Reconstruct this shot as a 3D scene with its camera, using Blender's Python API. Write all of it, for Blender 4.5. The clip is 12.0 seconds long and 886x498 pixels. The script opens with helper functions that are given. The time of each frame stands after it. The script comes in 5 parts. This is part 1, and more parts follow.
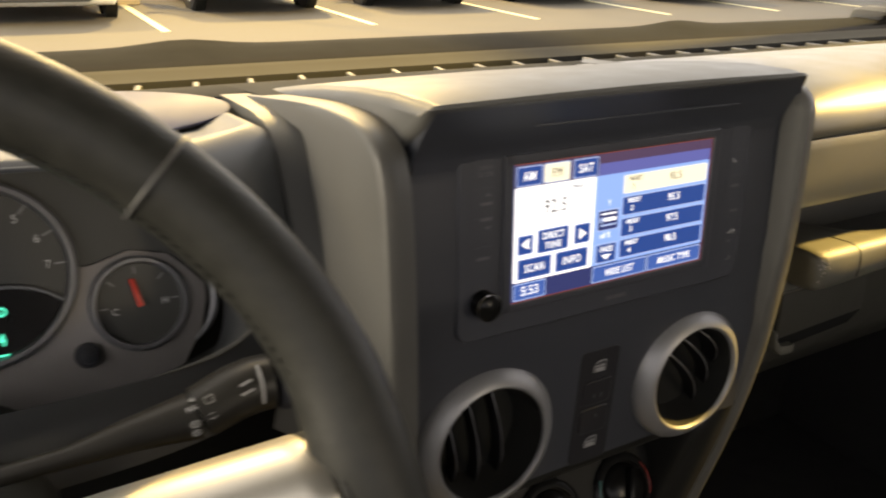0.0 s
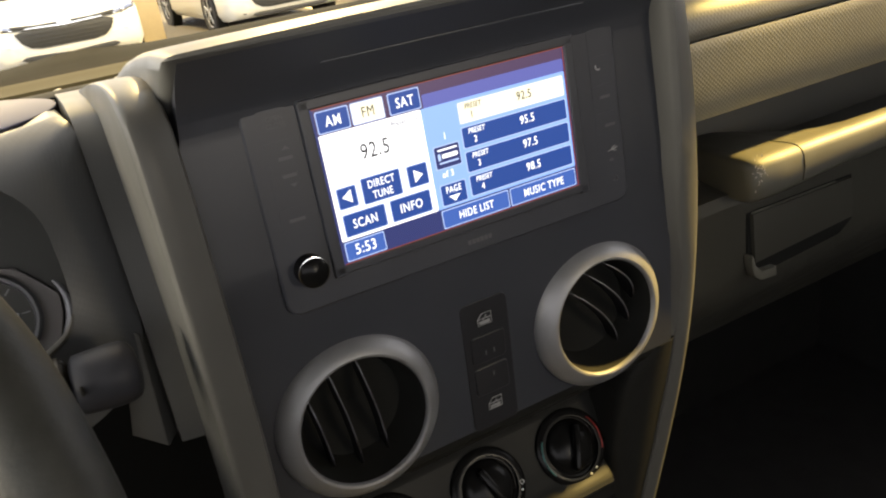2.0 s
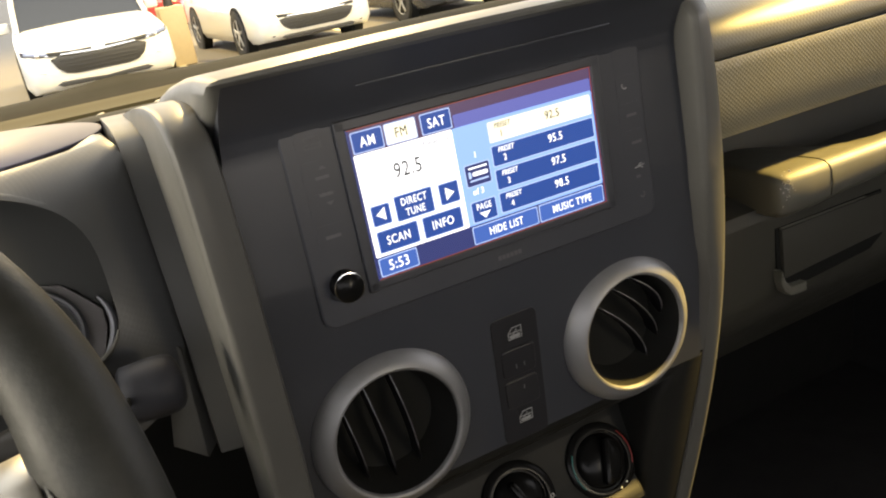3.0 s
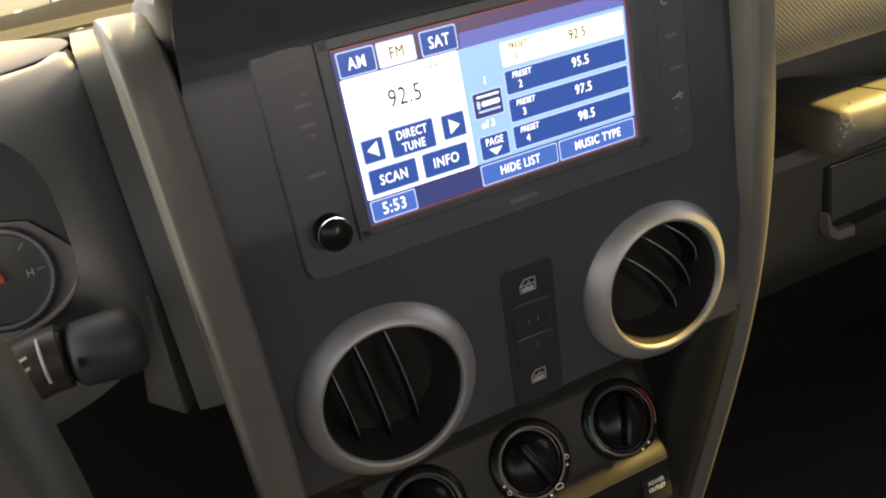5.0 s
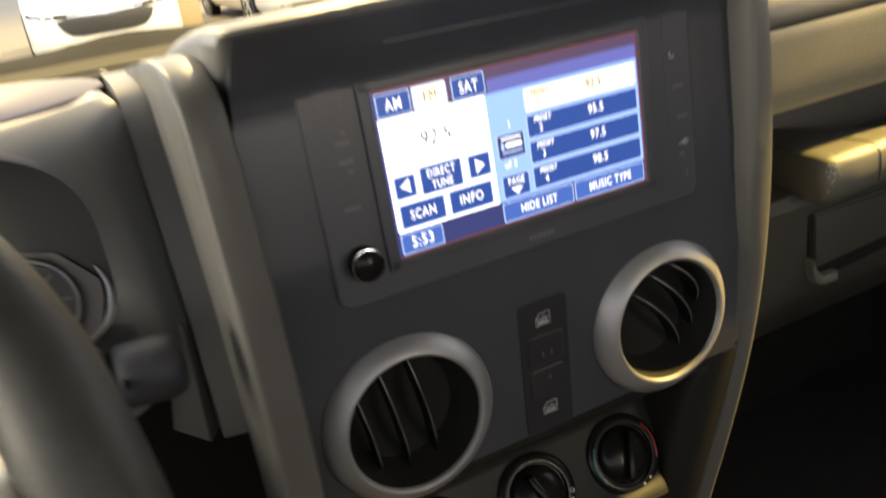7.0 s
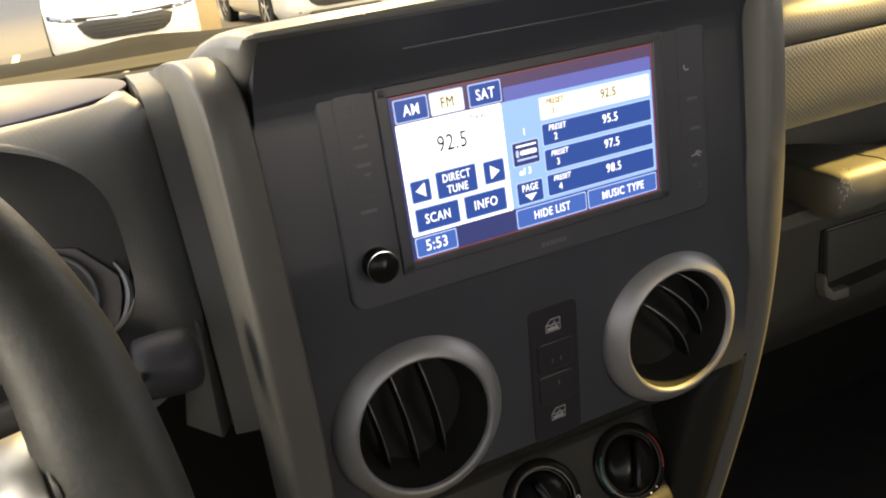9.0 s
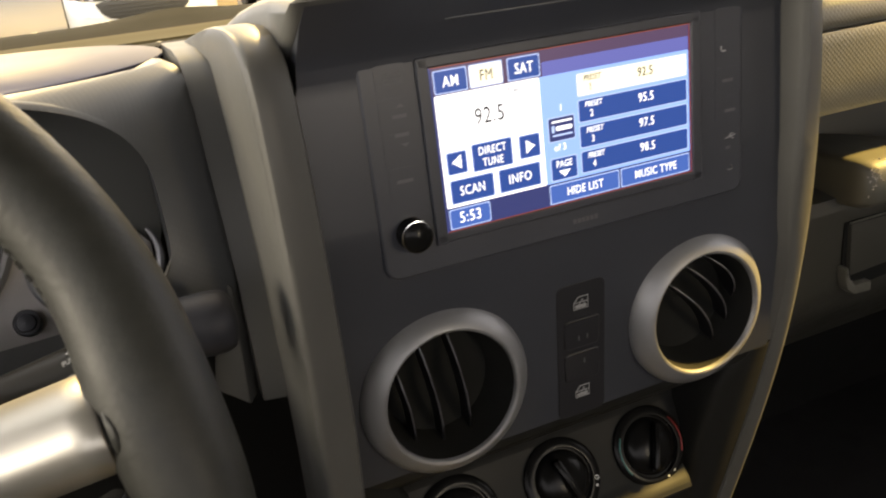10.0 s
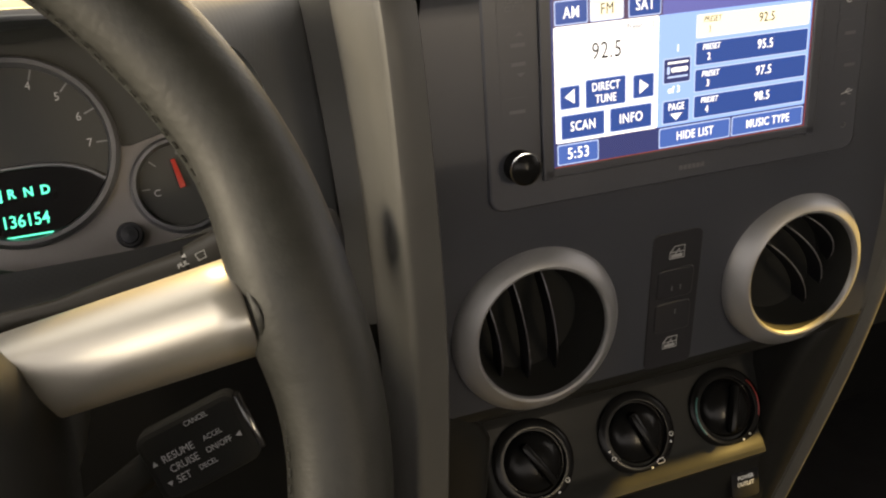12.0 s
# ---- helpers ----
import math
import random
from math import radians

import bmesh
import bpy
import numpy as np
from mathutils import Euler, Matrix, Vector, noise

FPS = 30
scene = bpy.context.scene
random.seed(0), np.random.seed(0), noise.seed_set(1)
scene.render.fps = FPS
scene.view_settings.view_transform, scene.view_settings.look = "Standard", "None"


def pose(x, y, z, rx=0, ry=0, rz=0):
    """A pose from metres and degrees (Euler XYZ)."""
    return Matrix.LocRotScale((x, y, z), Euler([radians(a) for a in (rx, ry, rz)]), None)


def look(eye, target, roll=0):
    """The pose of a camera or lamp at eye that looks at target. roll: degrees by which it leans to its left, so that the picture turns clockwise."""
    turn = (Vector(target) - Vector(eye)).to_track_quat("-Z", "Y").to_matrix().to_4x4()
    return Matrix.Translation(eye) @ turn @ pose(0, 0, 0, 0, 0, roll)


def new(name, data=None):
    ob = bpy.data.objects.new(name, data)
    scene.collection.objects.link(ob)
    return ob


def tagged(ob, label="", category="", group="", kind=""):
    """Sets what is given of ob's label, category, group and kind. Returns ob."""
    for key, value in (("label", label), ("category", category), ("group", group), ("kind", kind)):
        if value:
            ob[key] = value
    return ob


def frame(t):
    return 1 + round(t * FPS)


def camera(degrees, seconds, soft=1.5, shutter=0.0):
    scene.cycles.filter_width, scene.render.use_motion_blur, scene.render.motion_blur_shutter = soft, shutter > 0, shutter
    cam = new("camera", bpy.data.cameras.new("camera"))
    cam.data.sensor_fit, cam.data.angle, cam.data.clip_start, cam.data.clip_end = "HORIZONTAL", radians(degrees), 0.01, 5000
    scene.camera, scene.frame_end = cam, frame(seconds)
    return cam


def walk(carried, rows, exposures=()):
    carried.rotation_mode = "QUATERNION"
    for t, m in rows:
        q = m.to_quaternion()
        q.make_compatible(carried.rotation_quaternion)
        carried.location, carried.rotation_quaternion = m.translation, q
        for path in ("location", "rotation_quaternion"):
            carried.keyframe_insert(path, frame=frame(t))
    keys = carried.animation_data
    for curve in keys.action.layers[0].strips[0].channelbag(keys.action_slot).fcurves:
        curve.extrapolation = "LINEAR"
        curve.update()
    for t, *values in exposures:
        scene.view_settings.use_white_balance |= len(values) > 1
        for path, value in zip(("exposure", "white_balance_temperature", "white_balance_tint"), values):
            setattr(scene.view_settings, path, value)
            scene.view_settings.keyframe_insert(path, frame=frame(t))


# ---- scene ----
# The dash leans back a little; its own axes have their origin at the middle of the radio's screen.
DASH = pose(0, 0, 1.25, -4.5, 0, 0)
cam = camera(57.93, 12.0, soft=2.0, shutter=0.6)
PATH = [
    (0, (-0.3090, -0.3349, 0.1330), (0.6364, 1.3038, -0.5160), -0.08),
    (0.5, (-0.2599, -0.3348, 0.1227), (0.7301, 1.2779, -0.5246), -0.31),
    (1, (-0.2331, -0.3466, 0.1155), (0.7556, 1.2594, -0.5504), -1.57),
    (1.5, (-0.2103, -0.3484, 0.1084), (0.6869, 1.3088, -0.5612), -6.02),
    (2, (-0.1879, -0.3626, 0.0930), (0.6098, 1.3459, -0.5740), -10.62),
    (2.5, (-0.1937, -0.3733, 0.0993), (0.5785, 1.3600, -0.5325), -11.55),
    (3, (-0.1945, -0.3716, 0.0957), (0.5577, 1.3776, -0.5163), -11.46),
    (3.2, (-0.1960, -0.3733, 0.0967), (0.5469, 1.3796, -0.5160), -11.22),
    (4.8, (-0.1625, -0.3237, 0.0807), (0.4768, 1.4110, -0.6729), -11.39),
    (5, (-0.1613, -0.3270, 0.0834), (0.4725, 1.4070, -0.6856), -11.53),
    (5.5, (-0.1609, -0.3247, 0.0816), (0.4501, 1.4115, -0.7010), -11.26),
    (6, (-0.1587, -0.3153, 0.0789), (0.4645, 1.4034, -0.7321), -11.51),
    (6.5, (-0.1565, -0.3078, 0.0779), (0.4891, 1.4009, -0.7366), -11.67),
    (7, (-0.1919, -0.3360, 0.0876), (0.5369, 1.4031, -0.5791), -9.94),
    (7.2, (-0.2047, -0.3565, 0.0983), (0.5376, 1.3961, -0.5161), -10.27),
    (8.8, (-0.1963, -0.3414, 0.0875), (0.5160, 1.4161, -0.5486), -9.04),
    (9, (-0.1959, -0.3414, 0.0873), (0.5150, 1.4148, -0.5531), -8.77),
    (9.5, (-0.1977, -0.3394, 0.0849), (0.5147, 1.4130, -0.5644), -8.17),
    (10, (-0.2093, -0.3410, 0.0813), (0.4743, 1.4188, -0.5788), -7.29),
    (10.5, (-0.2184, -0.3385, 0.0757), (0.4286, 1.4304, -0.5968), -6.44),
    (11, (-0.2320, -0.3422, 0.0723), (0.3744, 1.4347, -0.6169), -5.62),
    (11.5, (-0.2339, -0.3386, 0.0691), (0.3492, 1.4398, -0.6361), -4.99),
    (12, (-0.2378, -0.3369, 0.0667), (0.3201, 1.4447, -0.6509), -4.68),
]
EXPOSURE = [(0, 0.86, 7250, 12), (1.0, 0.94, 7050, 11), (2.0, 1.06, 6850, 10), (3.2, 1.14, 6950, 10), (5, 1.26, 6950, 10), (6.5, 1.26, 6950, 10), (7.2, 1.22, 6950, 10), (9, 1.12, 6950, 11), (10.5, 1.12, 7300, 12), (12, 1.16, 7700, 12)]
walk(cam, [(t, DASH @ look(eye, target, roll)) for t, eye, target, roll in PATH], EXPOSURE)

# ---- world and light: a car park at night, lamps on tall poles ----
world = bpy.data.worlds.new("night")
scene.world = world
world.use_nodes = True
world.node_tree.nodes["Background"].inputs[0].default_value = (0.375, 0.378, 0.405, 1)
world.node_tree.nodes["Background"].inputs[1].default_value = 4.1


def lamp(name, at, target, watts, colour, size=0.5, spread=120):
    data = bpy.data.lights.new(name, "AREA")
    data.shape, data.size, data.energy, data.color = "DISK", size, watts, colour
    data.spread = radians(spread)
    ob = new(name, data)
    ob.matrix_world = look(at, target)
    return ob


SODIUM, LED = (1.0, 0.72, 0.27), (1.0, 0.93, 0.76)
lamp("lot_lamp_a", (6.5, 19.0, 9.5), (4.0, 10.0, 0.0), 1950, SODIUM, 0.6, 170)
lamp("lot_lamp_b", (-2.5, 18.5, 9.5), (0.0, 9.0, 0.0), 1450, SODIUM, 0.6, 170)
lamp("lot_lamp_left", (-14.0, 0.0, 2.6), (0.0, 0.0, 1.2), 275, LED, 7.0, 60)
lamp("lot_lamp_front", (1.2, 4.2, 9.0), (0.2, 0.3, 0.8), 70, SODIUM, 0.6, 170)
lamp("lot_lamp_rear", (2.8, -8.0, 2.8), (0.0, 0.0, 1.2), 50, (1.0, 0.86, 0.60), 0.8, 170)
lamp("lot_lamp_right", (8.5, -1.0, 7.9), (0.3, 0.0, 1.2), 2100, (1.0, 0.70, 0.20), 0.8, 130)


# ---- materials ----
def material(name, colour, rough=0.5, metal=0.0, grain=0.0, bump=0.0, vary=0.12, blotch=30.0, spec=0.5, coat=0.0, cells=False, rvary=0.12):
    """A surface with blotches and a fine grain, both in its thing's metres."""
    m = bpy.data.materials.new(name)
    m.use_nodes = True
    nt = m.node_tree
    b = nt.nodes["Principled BSDF"]
    b.inputs["Metallic"].default_value = metal
    b.inputs["Specular IOR Level"].default_value = spec
    b.inputs["Coat Weight"].default_value = coat
    co = nt.nodes.new("ShaderNodeTexCoord")
    big = nt.nodes.new("ShaderNodeTexNoise")
    big.inputs["Scale"].default_value, big.inputs["Detail"].default_value = blotch, 5
    nt.links.new(co.outputs["Object"], big.inputs["Vector"])
    mixc = nt.nodes.new("ShaderNodeMix")
    mixc.data_type = "RGBA"
    lo = [c * (1 - vary) for c in colour]
    hi = [min(1, c * (1 + vary)) for c in colour]
    mixc.inputs["A"].default_value, mixc.inputs["B"].default_value = (*lo, 1), (*hi, 1)
    nt.links.new(big.outputs["Fac"], mixc.inputs["Factor"])
    nt.links.new(mixc.outputs["Result"], b.inputs["Base Color"])
    rm = nt.nodes.new("ShaderNodeMapRange")
    rm.inputs["To Min"].default_value, rm.inputs["To Max"].default_value = max(0.03, rough - rvary), min(1, rough + rvary)
    nt.links.new(big.outputs["Fac"], rm.inputs["Value"])
    nt.links.new(rm.outputs["Result"], b.inputs["Roughness"])
    if grain and bump:
        if cells:
            # dimples on a diamond lattice that runs along x and up over the profile
            fine = nt.nodes.new("ShaderNodeTexVoronoi")
            fine.voronoi_dimensions = "2D"
            fine.inputs["Randomness"].default_value = 0.06
            out = fine.outputs["Distance"]
        else:
            fine = nt.nodes.new("ShaderNodeTexNoise")
            fine.inputs["Detail"].default_value = 3
            out = fine.outputs["Fac"]
        fine.inputs["Scale"].default_value = grain
        if cells:
            sx, rise, flat2 = nt.nodes.new("ShaderNodeSeparateXYZ"), nt.nodes.new("ShaderNodeMath"), nt.nodes.new("ShaderNodeCombineXYZ")
            turn = nt.nodes.new("ShaderNodeMapping")
            rise.operation = "SUBTRACT"
            turn.inputs["Rotation"].default_value = (0, 0, radians(45))
            nt.links.new(co.outputs["Object"], sx.inputs[0])
            nt.links.new(sx.outputs["Z"], rise.inputs[0])
            nt.links.new(sx.outputs["Y"], rise.inputs[1])
            nt.links.new(sx.outputs["X"], flat2.inputs[0])
            nt.links.new(rise.outputs[0], flat2.inputs[1])
            nt.links.new(flat2.outputs[0], turn.inputs["Vector"])
            nt.links.new(turn.outputs[0], fine.inputs["Vector"])
        else:
            nt.links.new(co.outputs["Object"], fine.inputs["Vector"])
        bp = nt.nodes.new("ShaderNodeBump")
        bp.inputs["Strength"].default_value, bp.inputs["Distance"].default_value = bump, 0.4 / grain
        nt.links.new(out, bp.inputs["Height"])
        nt.links.new(bp.outputs["Normal"], b.inputs["Normal"])
    return m


def glow(name, colour, strength=1.0):
    m = bpy.data.materials.new(name)
    m.use_nodes = True
    b = m.node_tree.nodes["Principled BSDF"]
    b.inputs["Base Color"].default_value = (0.01, 0.01, 0.012, 1)
    b.inputs["Roughness"].default_value = 0.25
    b.inputs["Emission Color"].default_value = (*colour, 1)
    b.inputs["Emission Strength"].default_value = strength
    return m


def clear(name, tint=(1, 1, 1)):
    """Thin clear glass: light passes, a little is mirrored."""
    m = bpy.data.materials.new(name)
    m.use_nodes = True
    nt = m.node_tree
    nt.nodes.remove(nt.nodes["Principled BSDF"])
    tr, gl = nt.nodes.new("ShaderNodeBsdfTransparent"), nt.nodes.new("ShaderNodeBsdfGlossy")
    fr, mx = nt.nodes.new("ShaderNodeFresnel"), nt.nodes.new("ShaderNodeMixShader")
    tr.inputs["Color"].default_value = (*tint, 1)
    gl.inputs["Roughness"].default_value = 0.02
    fr.inputs["IOR"].default_value = 1.12
    nt.links.new(fr.outputs[0], mx.inputs[0])
    nt.links.new(tr.outputs[0], mx.inputs[1])
    nt.links.new(gl.outputs[0], mx.inputs[2])
    nt.links.new(mx.outputs[0], nt.nodes["Material Output"].inputs["Surface"])
    return m


DASH_GREY = material("dash_grey_plastic", (0.058, 0.058, 0.053), 0.50, grain=430, bump=0.10, cells=True, spec=0.16)
PAD_TOP = material("soft_pad_vinyl", (0.062, 0.060, 0.050), 0.40, grain=430, bump=0.22, cells=True, spec=0.45)
TRIM_GREY = material("trim_grey_plastic", (0.070, 0.069, 0.064), 0.46, grain=1800, bump=0.10, spec=0.20)
# black lifted towards blue-grey to paint in the screen's haze
PANEL_BLACK = material("panel_black_plastic", (0.028, 0.030, 0.036), 0.38, grain=1600, bump=0.10, spec=0.5)
# dash plastic again, darkened in colour for the deck's shade
DECK_GREY = material("dimmed_matt_deck", (0.036, 0.036, 0.033), 0.85, grain=1500, bump=0.12, spec=0.06)
# panel black darkened for shade on the lower stack; hub pad uses it too
SHADE_BLACK = material("shade_black_plastic", (0.013, 0.013, 0.012), 0.45, grain=1600, bump=0.08, spec=0.09)
# carries the same painted haze as the panel
RADIO_BLACK = material("radio_black_plastic", (0.029, 0.031, 0.038), 0.38, spec=0.48, rvary=0.05)
SWITCH_BLACK = material("switch_black_plastic", (0.016, 0.016, 0.018), 0.42, spec=0.25, rvary=0.05)
DIAL_BLACK = material("dial_black_plastic", (0.006, 0.006, 0.006), 0.22, spec=0.09, rvary=0.06)
GLOSS_BLACK = material("gloss_black_plastic", (0.013, 0.013, 0.014), 0.16, rvary=0.05)
# highlight colour for the left vent's slats
GLINT_GREY = material("slat_glint_grey", (0.09, 0.09, 0.10), 0.25)
SLAT_BLACK = material("vent_slat_plastic", (0.007, 0.007, 0.008), 0.45, spec=0.15)
VOID_BLACK = material("void_black", (0.010, 0.010, 0.009), 0.8, spec=0.12)
HANDLE_GREY = material("handle_grey_plastic", (0.066, 0.064, 0.052), 0.52, grain=900, bump=0.15, vary=0.2)
# bluish cast stands in for sky mirrored on the hood
HOOD_GREY = material("hood_grey_plastic", (0.060, 0.063, 0.067), 0.44, grain=400, bump=0.07, cells=True, spec=0.30)
# dash grey darkened: the glove box's shade is put into this colour
GLOVE_GREY = material("shaded_glove_plastic", (0.046, 0.044, 0.035), 0.5, grain=400, bump=0.10, cells=True, spec=0.25)
RUBBER = material("black_rubber", (0.014, 0.013, 0.012), 0.7, grain=900, bump=0.2)
SILVER = material("satin_silver_paint", (0.20, 0.20, 0.205), 0.44, metal=0.55, grain=2500, bump=0.05, vary=0.12, blotch=90)
SPOKE_SILVER = material("satin_spoke_silver", (0.29, 0.275, 0.24), 0.37, metal=0.75, grain=2500, bump=0.05, rvary=0.03, vary=0.04)
GAUGE_GREY = material("gauge_grey_paint", (0.32, 0.30, 0.285), 0.40, metal=0.3)
# lavender cast is sky reflection put into the cap's colour
CAP_GREY = material("smooth_sky_tint_cap", (0.105, 0.102, 0.140), 0.55, spec=0.20)
LEATHER = material("worn_black_leather", (0.017, 0.017, 0.014), 0.52, grain=420, bump=0.18, vary=0.45, blotch=130, spec=0.26)
KNOB_BLACK = material("knob_blue_black_plastic", (0.016, 0.017, 0.022), 0.55, grain=1200, bump=0.06, spec=0.25, rvary=0.04)
STALK_BLACK = material("stalk_black_plastic", (0.018, 0.017, 0.015), 0.45, grain=900, bump=0.1, spec=0.28)
MARK = material("printed_mark", (0.55, 0.55, 0.54), 0.5)
MARK_FAINT = material("faint_printed_mark", (0.24, 0.24, 0.24), 0.5)
MARK_DIM = material("dim_printed_mark", (0.07, 0.07, 0.075), 0.5)
# dial black raised to grey in place of haze over the gauges
GAUGE_BLACK = material("gauge_face_black", (0.055, 0.055, 0.048), 0.6)
NEEDLE = material("red_needle", (0.62, 0.05, 0.03), 0.4)
GLASS = clear("windscreen_glass", (0.93, 0.96, 0.95))
ASPHALT = material("asphalt", (0.088, 0.076, 0.056), 0.85, grain=160, bump=0.5, vary=0.3, blotch=1.2)
STRIPE = material("road_paint", (0.70, 0.62, 0.36), 0.6, grain=90, bump=0.2, vary=0.2, blotch=6)
CONCRETE = material("tan_painted_concrete", (0.42, 0.33, 0.19), 0.8, grain=60, bump=0.3)
WHITE_PAINT = material("white_car_paint", (0.58, 0.57, 0.53), 0.30, coat=0.4, vary=0.03, blotch=2)
DARK_PAINT = material("dark_car_paint", (0.03, 0.033, 0.04), 0.25, coat=0.6, vary=0.08, blotch=2)
SILVER_PAINT = material("silver_car_paint", (0.38, 0.38, 0.37), 0.3, metal=0.4, coat=0.5, vary=0.05, blotch=2)
RED_PAINT = material("red_car_paint", (0.42, 0.02, 0.02), 0.3, coat=0.5, vary=0.08, blotch=2)
CAR_GLASS = material("dark_car_glass", (0.012, 0.013, 0.013), 0.06, rvary=0.02)
CHROME = material("chrome", (0.75, 0.75, 0.75), 0.12, metal=1.0, rvary=0.05)
LENS = material("headlamp_lens", (0.24, 0.26, 0.32), 0.12, metal=0.7, rvary=0.05)
RED_LENS = material("tail_lamp_lens", (0.55, 0.02, 0.02), 0.15)
TYRE = material("tyre_rubber", (0.015, 0.015, 0.015), 0.8, grain=60, bump=0.2)
BODY_BLACK = material("body_black_plastic", (0.02, 0.02, 0.02), 0.55, grain=700, bump=0.2)
COWL_BLACK = material("matt_cowl_plastic", (0.006, 0.006, 0.006), 0.95, grain=700, bump=0.2, spec=0.05)

# ---- shape helpers ----
FACE = pose(0, 0, 0, 90, 0, 0)  # drawn in x and y, then stood up to face the driver


def at(x, y, z):
    return Matrix.Translation((x, y, z))


def thing(name, label, category, m=None, group=""):
    ob = new(name)
    ob.empty_display_size = 0.02
    ob.matrix_world = DASH if m is None else m
    return tagged(ob, label, category, group)


def part(name, bm, mat, parent=None, label="", angle=35):
    """Links a bmesh as one mesh object under a thing or a part."""
    bmesh.ops.recalc_face_normals(bm, faces=bm.faces)
    me = bpy.data.meshes.new(name)
    bm.to_mesh(me)
    bm.free()
    me.materials.append(mat)
    for p in me.polygons:
        p.use_smooth = True
    me.set_sharp_from_angle(angle=radians(angle))
    ob = new(name, me)
    if parent is not None:
        ob.parent = parent
    return tagged(ob, label)


def merge(bm, made, m):
    """Adds one bmesh to another, moved by m."""
    if m is not None:
        bmesh.ops.transform(made, matrix=m, verts=made.verts)
    me = bpy.data.meshes.new("tmp")
    made.to_mesh(me)
    made.free()
    bm.from_mesh(me)
    bpy.data.meshes.remove(me)
    return bm


def box(size, m=None, bevel=0.0, seg=2, bm=None):
    made = bmesh.new()
    bmesh.ops.create_cube(made, size=1)
    bmesh.ops.scale(made, vec=size, verts=made.verts)
    if bevel:
        bmesh.ops.bevel(made, geom=made.edges[:], offset=bevel, segments=seg, profile=0.5, affect="EDGES")
    return merge(bm or bmesh.new(), made, m)


def loft(rings, caps=True, closed=True, m=None, bm=None):
    """A skin over rings of points, each of the same count."""
    made = bmesh.new()
    rows = [[made.verts.new(p) for p in r] for r in rings]
    n = len(rows[0])
    for a, b in zip(rows, rows[1:]):
        for i in range(n if closed else n - 1):
            j = (i + 1) % n
            made.faces.new((a[i], a[j], b[j], b[i]))
    if caps and closed:
        made.faces.new(rows[0])
        made.faces.new(rows[-1][::-1])
    return merge(bm or bmesh.new(), made, m)


def lathe(profile, seg=48, m=None, bm=None, caps=False):
    """A profile of (radius, height) turned round the z axis."""
    ring = [(math.cos(2 * math.pi * k / seg), math.sin(2 * math.pi * k / seg)) for k in range(seg)]
    return loft([[(r * c, r * s, h) for c, s in ring] for r, h in profile], caps, True, m, bm)


def tube(path, radius, seg=12, closed=False, m=None, bm=None, flat=1.0):
    """A round bar along a path of points; radius is a number or one for each point."""
    pts = [Vector(p) for p in path]
    n = len(pts)
    rad = radius if isinstance(radius, (list, tuple)) else [radius] * n
    rings, side = [], None
    for i, p in enumerate(pts):
        d = (pts[(i + 1) % n] - pts[i - 1]) if closed else (pts[min(i + 1, n - 1)] - pts[max(i - 1, 0)])
        d.normalize()
        if side is None:
            side = d.orthogonal().normalized()
        side = (side - d * side.dot(d)).normalized()
        up = d.cross(side)
        rings.append([p + rad[i] * (math.cos(a) * side + flat * math.sin(a) * up) for a in (2 * math.pi * k / seg for k in range(seg))])
    if closed:
        rings.append(rings[0])
        return loft(rings, False, True, m, bm)
    return loft(rings, True, True, m, bm)


def prism(outline, depth, m=None, bevel=0.0, bm=None):
    """A flat outline in x and y, thickened along z from 0 to depth."""
    made = bmesh.new()
    f = made.faces.new([made.verts.new((x, y, 0)) for x, y in outline])
    top = bmesh.ops.extrude_face_region(made, geom=[f])
    bmesh.ops.translate(made, vec=(0, 0, depth), verts=[v for v in top["geom"] if isinstance(v, bmesh.types.BMVert)])
    bmesh.ops.recalc_face_normals(made, faces=made.faces)
    if bevel:
        edges = [e for e in made.edges if all(abs(v.co.z - depth) < 1e-7 for v in e.verts)]
        bmesh.ops.bevel(made, geom=edges, offset=bevel, segments=2, profile=0.5, affect="EDGES")
    return merge(bm or bmesh.new(), made, m)


def round_rect(w, h, r, n=5, cx=0.0, cy=0.0):
    out = []
    for sx, sy, a0 in ((1, 1, 0), (-1, 1, 90), (-1, -1, 180), (1, -1, 270)):
        for k in range(n + 1):
            a = radians(a0 + 90 * k / n)
            out.append((cx + sx * (w / 2 - r) + r * math.cos(a), cy + sy * (h / 2 - r) + r * math.sin(a)))
    return out


def ellipse(a, b, n=32, cx=0.0, cy=0.0):
    return [(cx + a * math.cos(2 * math.pi * k / n), cy + b * math.sin(2 * math.pi * k / n)) for k in range(n)]


def lerp(table, v):
    """A smooth value from a table of (v, value) in rising order."""
    xs, ys = [p[0] for p in table], [p[1] for p in table]
    return float(np.interp(v, xs, ys))


def wording(name, text, size, m, mat, parent, wide=1.0, bold=0.0, align="CENTER", label="", space=1.0, slant=0.0):
    """Letters of the built-in font, a hair thick, drawn in x and y of m."""
    cu = bpy.data.curves.new("tmp", "FONT")
    cu.body, cu.size, cu.align_x, cu.align_y, cu.extrude, cu.offset = text, size, align, "CENTER", 0.00008, bold
    cu.resolution_u, cu.space_character, cu.shear = 3, space, slant
    tmp = bpy.data.objects.new("tmp", cu)
    me = bpy.data.meshes.new_from_object(tmp)
    bpy.data.objects.remove(tmp)
    bpy.data.curves.remove(cu)
    me.name = name
    me.transform(m @ Matrix.Diagonal((wide, 1, 1, 1)))
    me.materials.clear()
    me.materials.append(mat)
    ob = new(name, me)
    ob.parent = parent
    return tagged(ob, label)

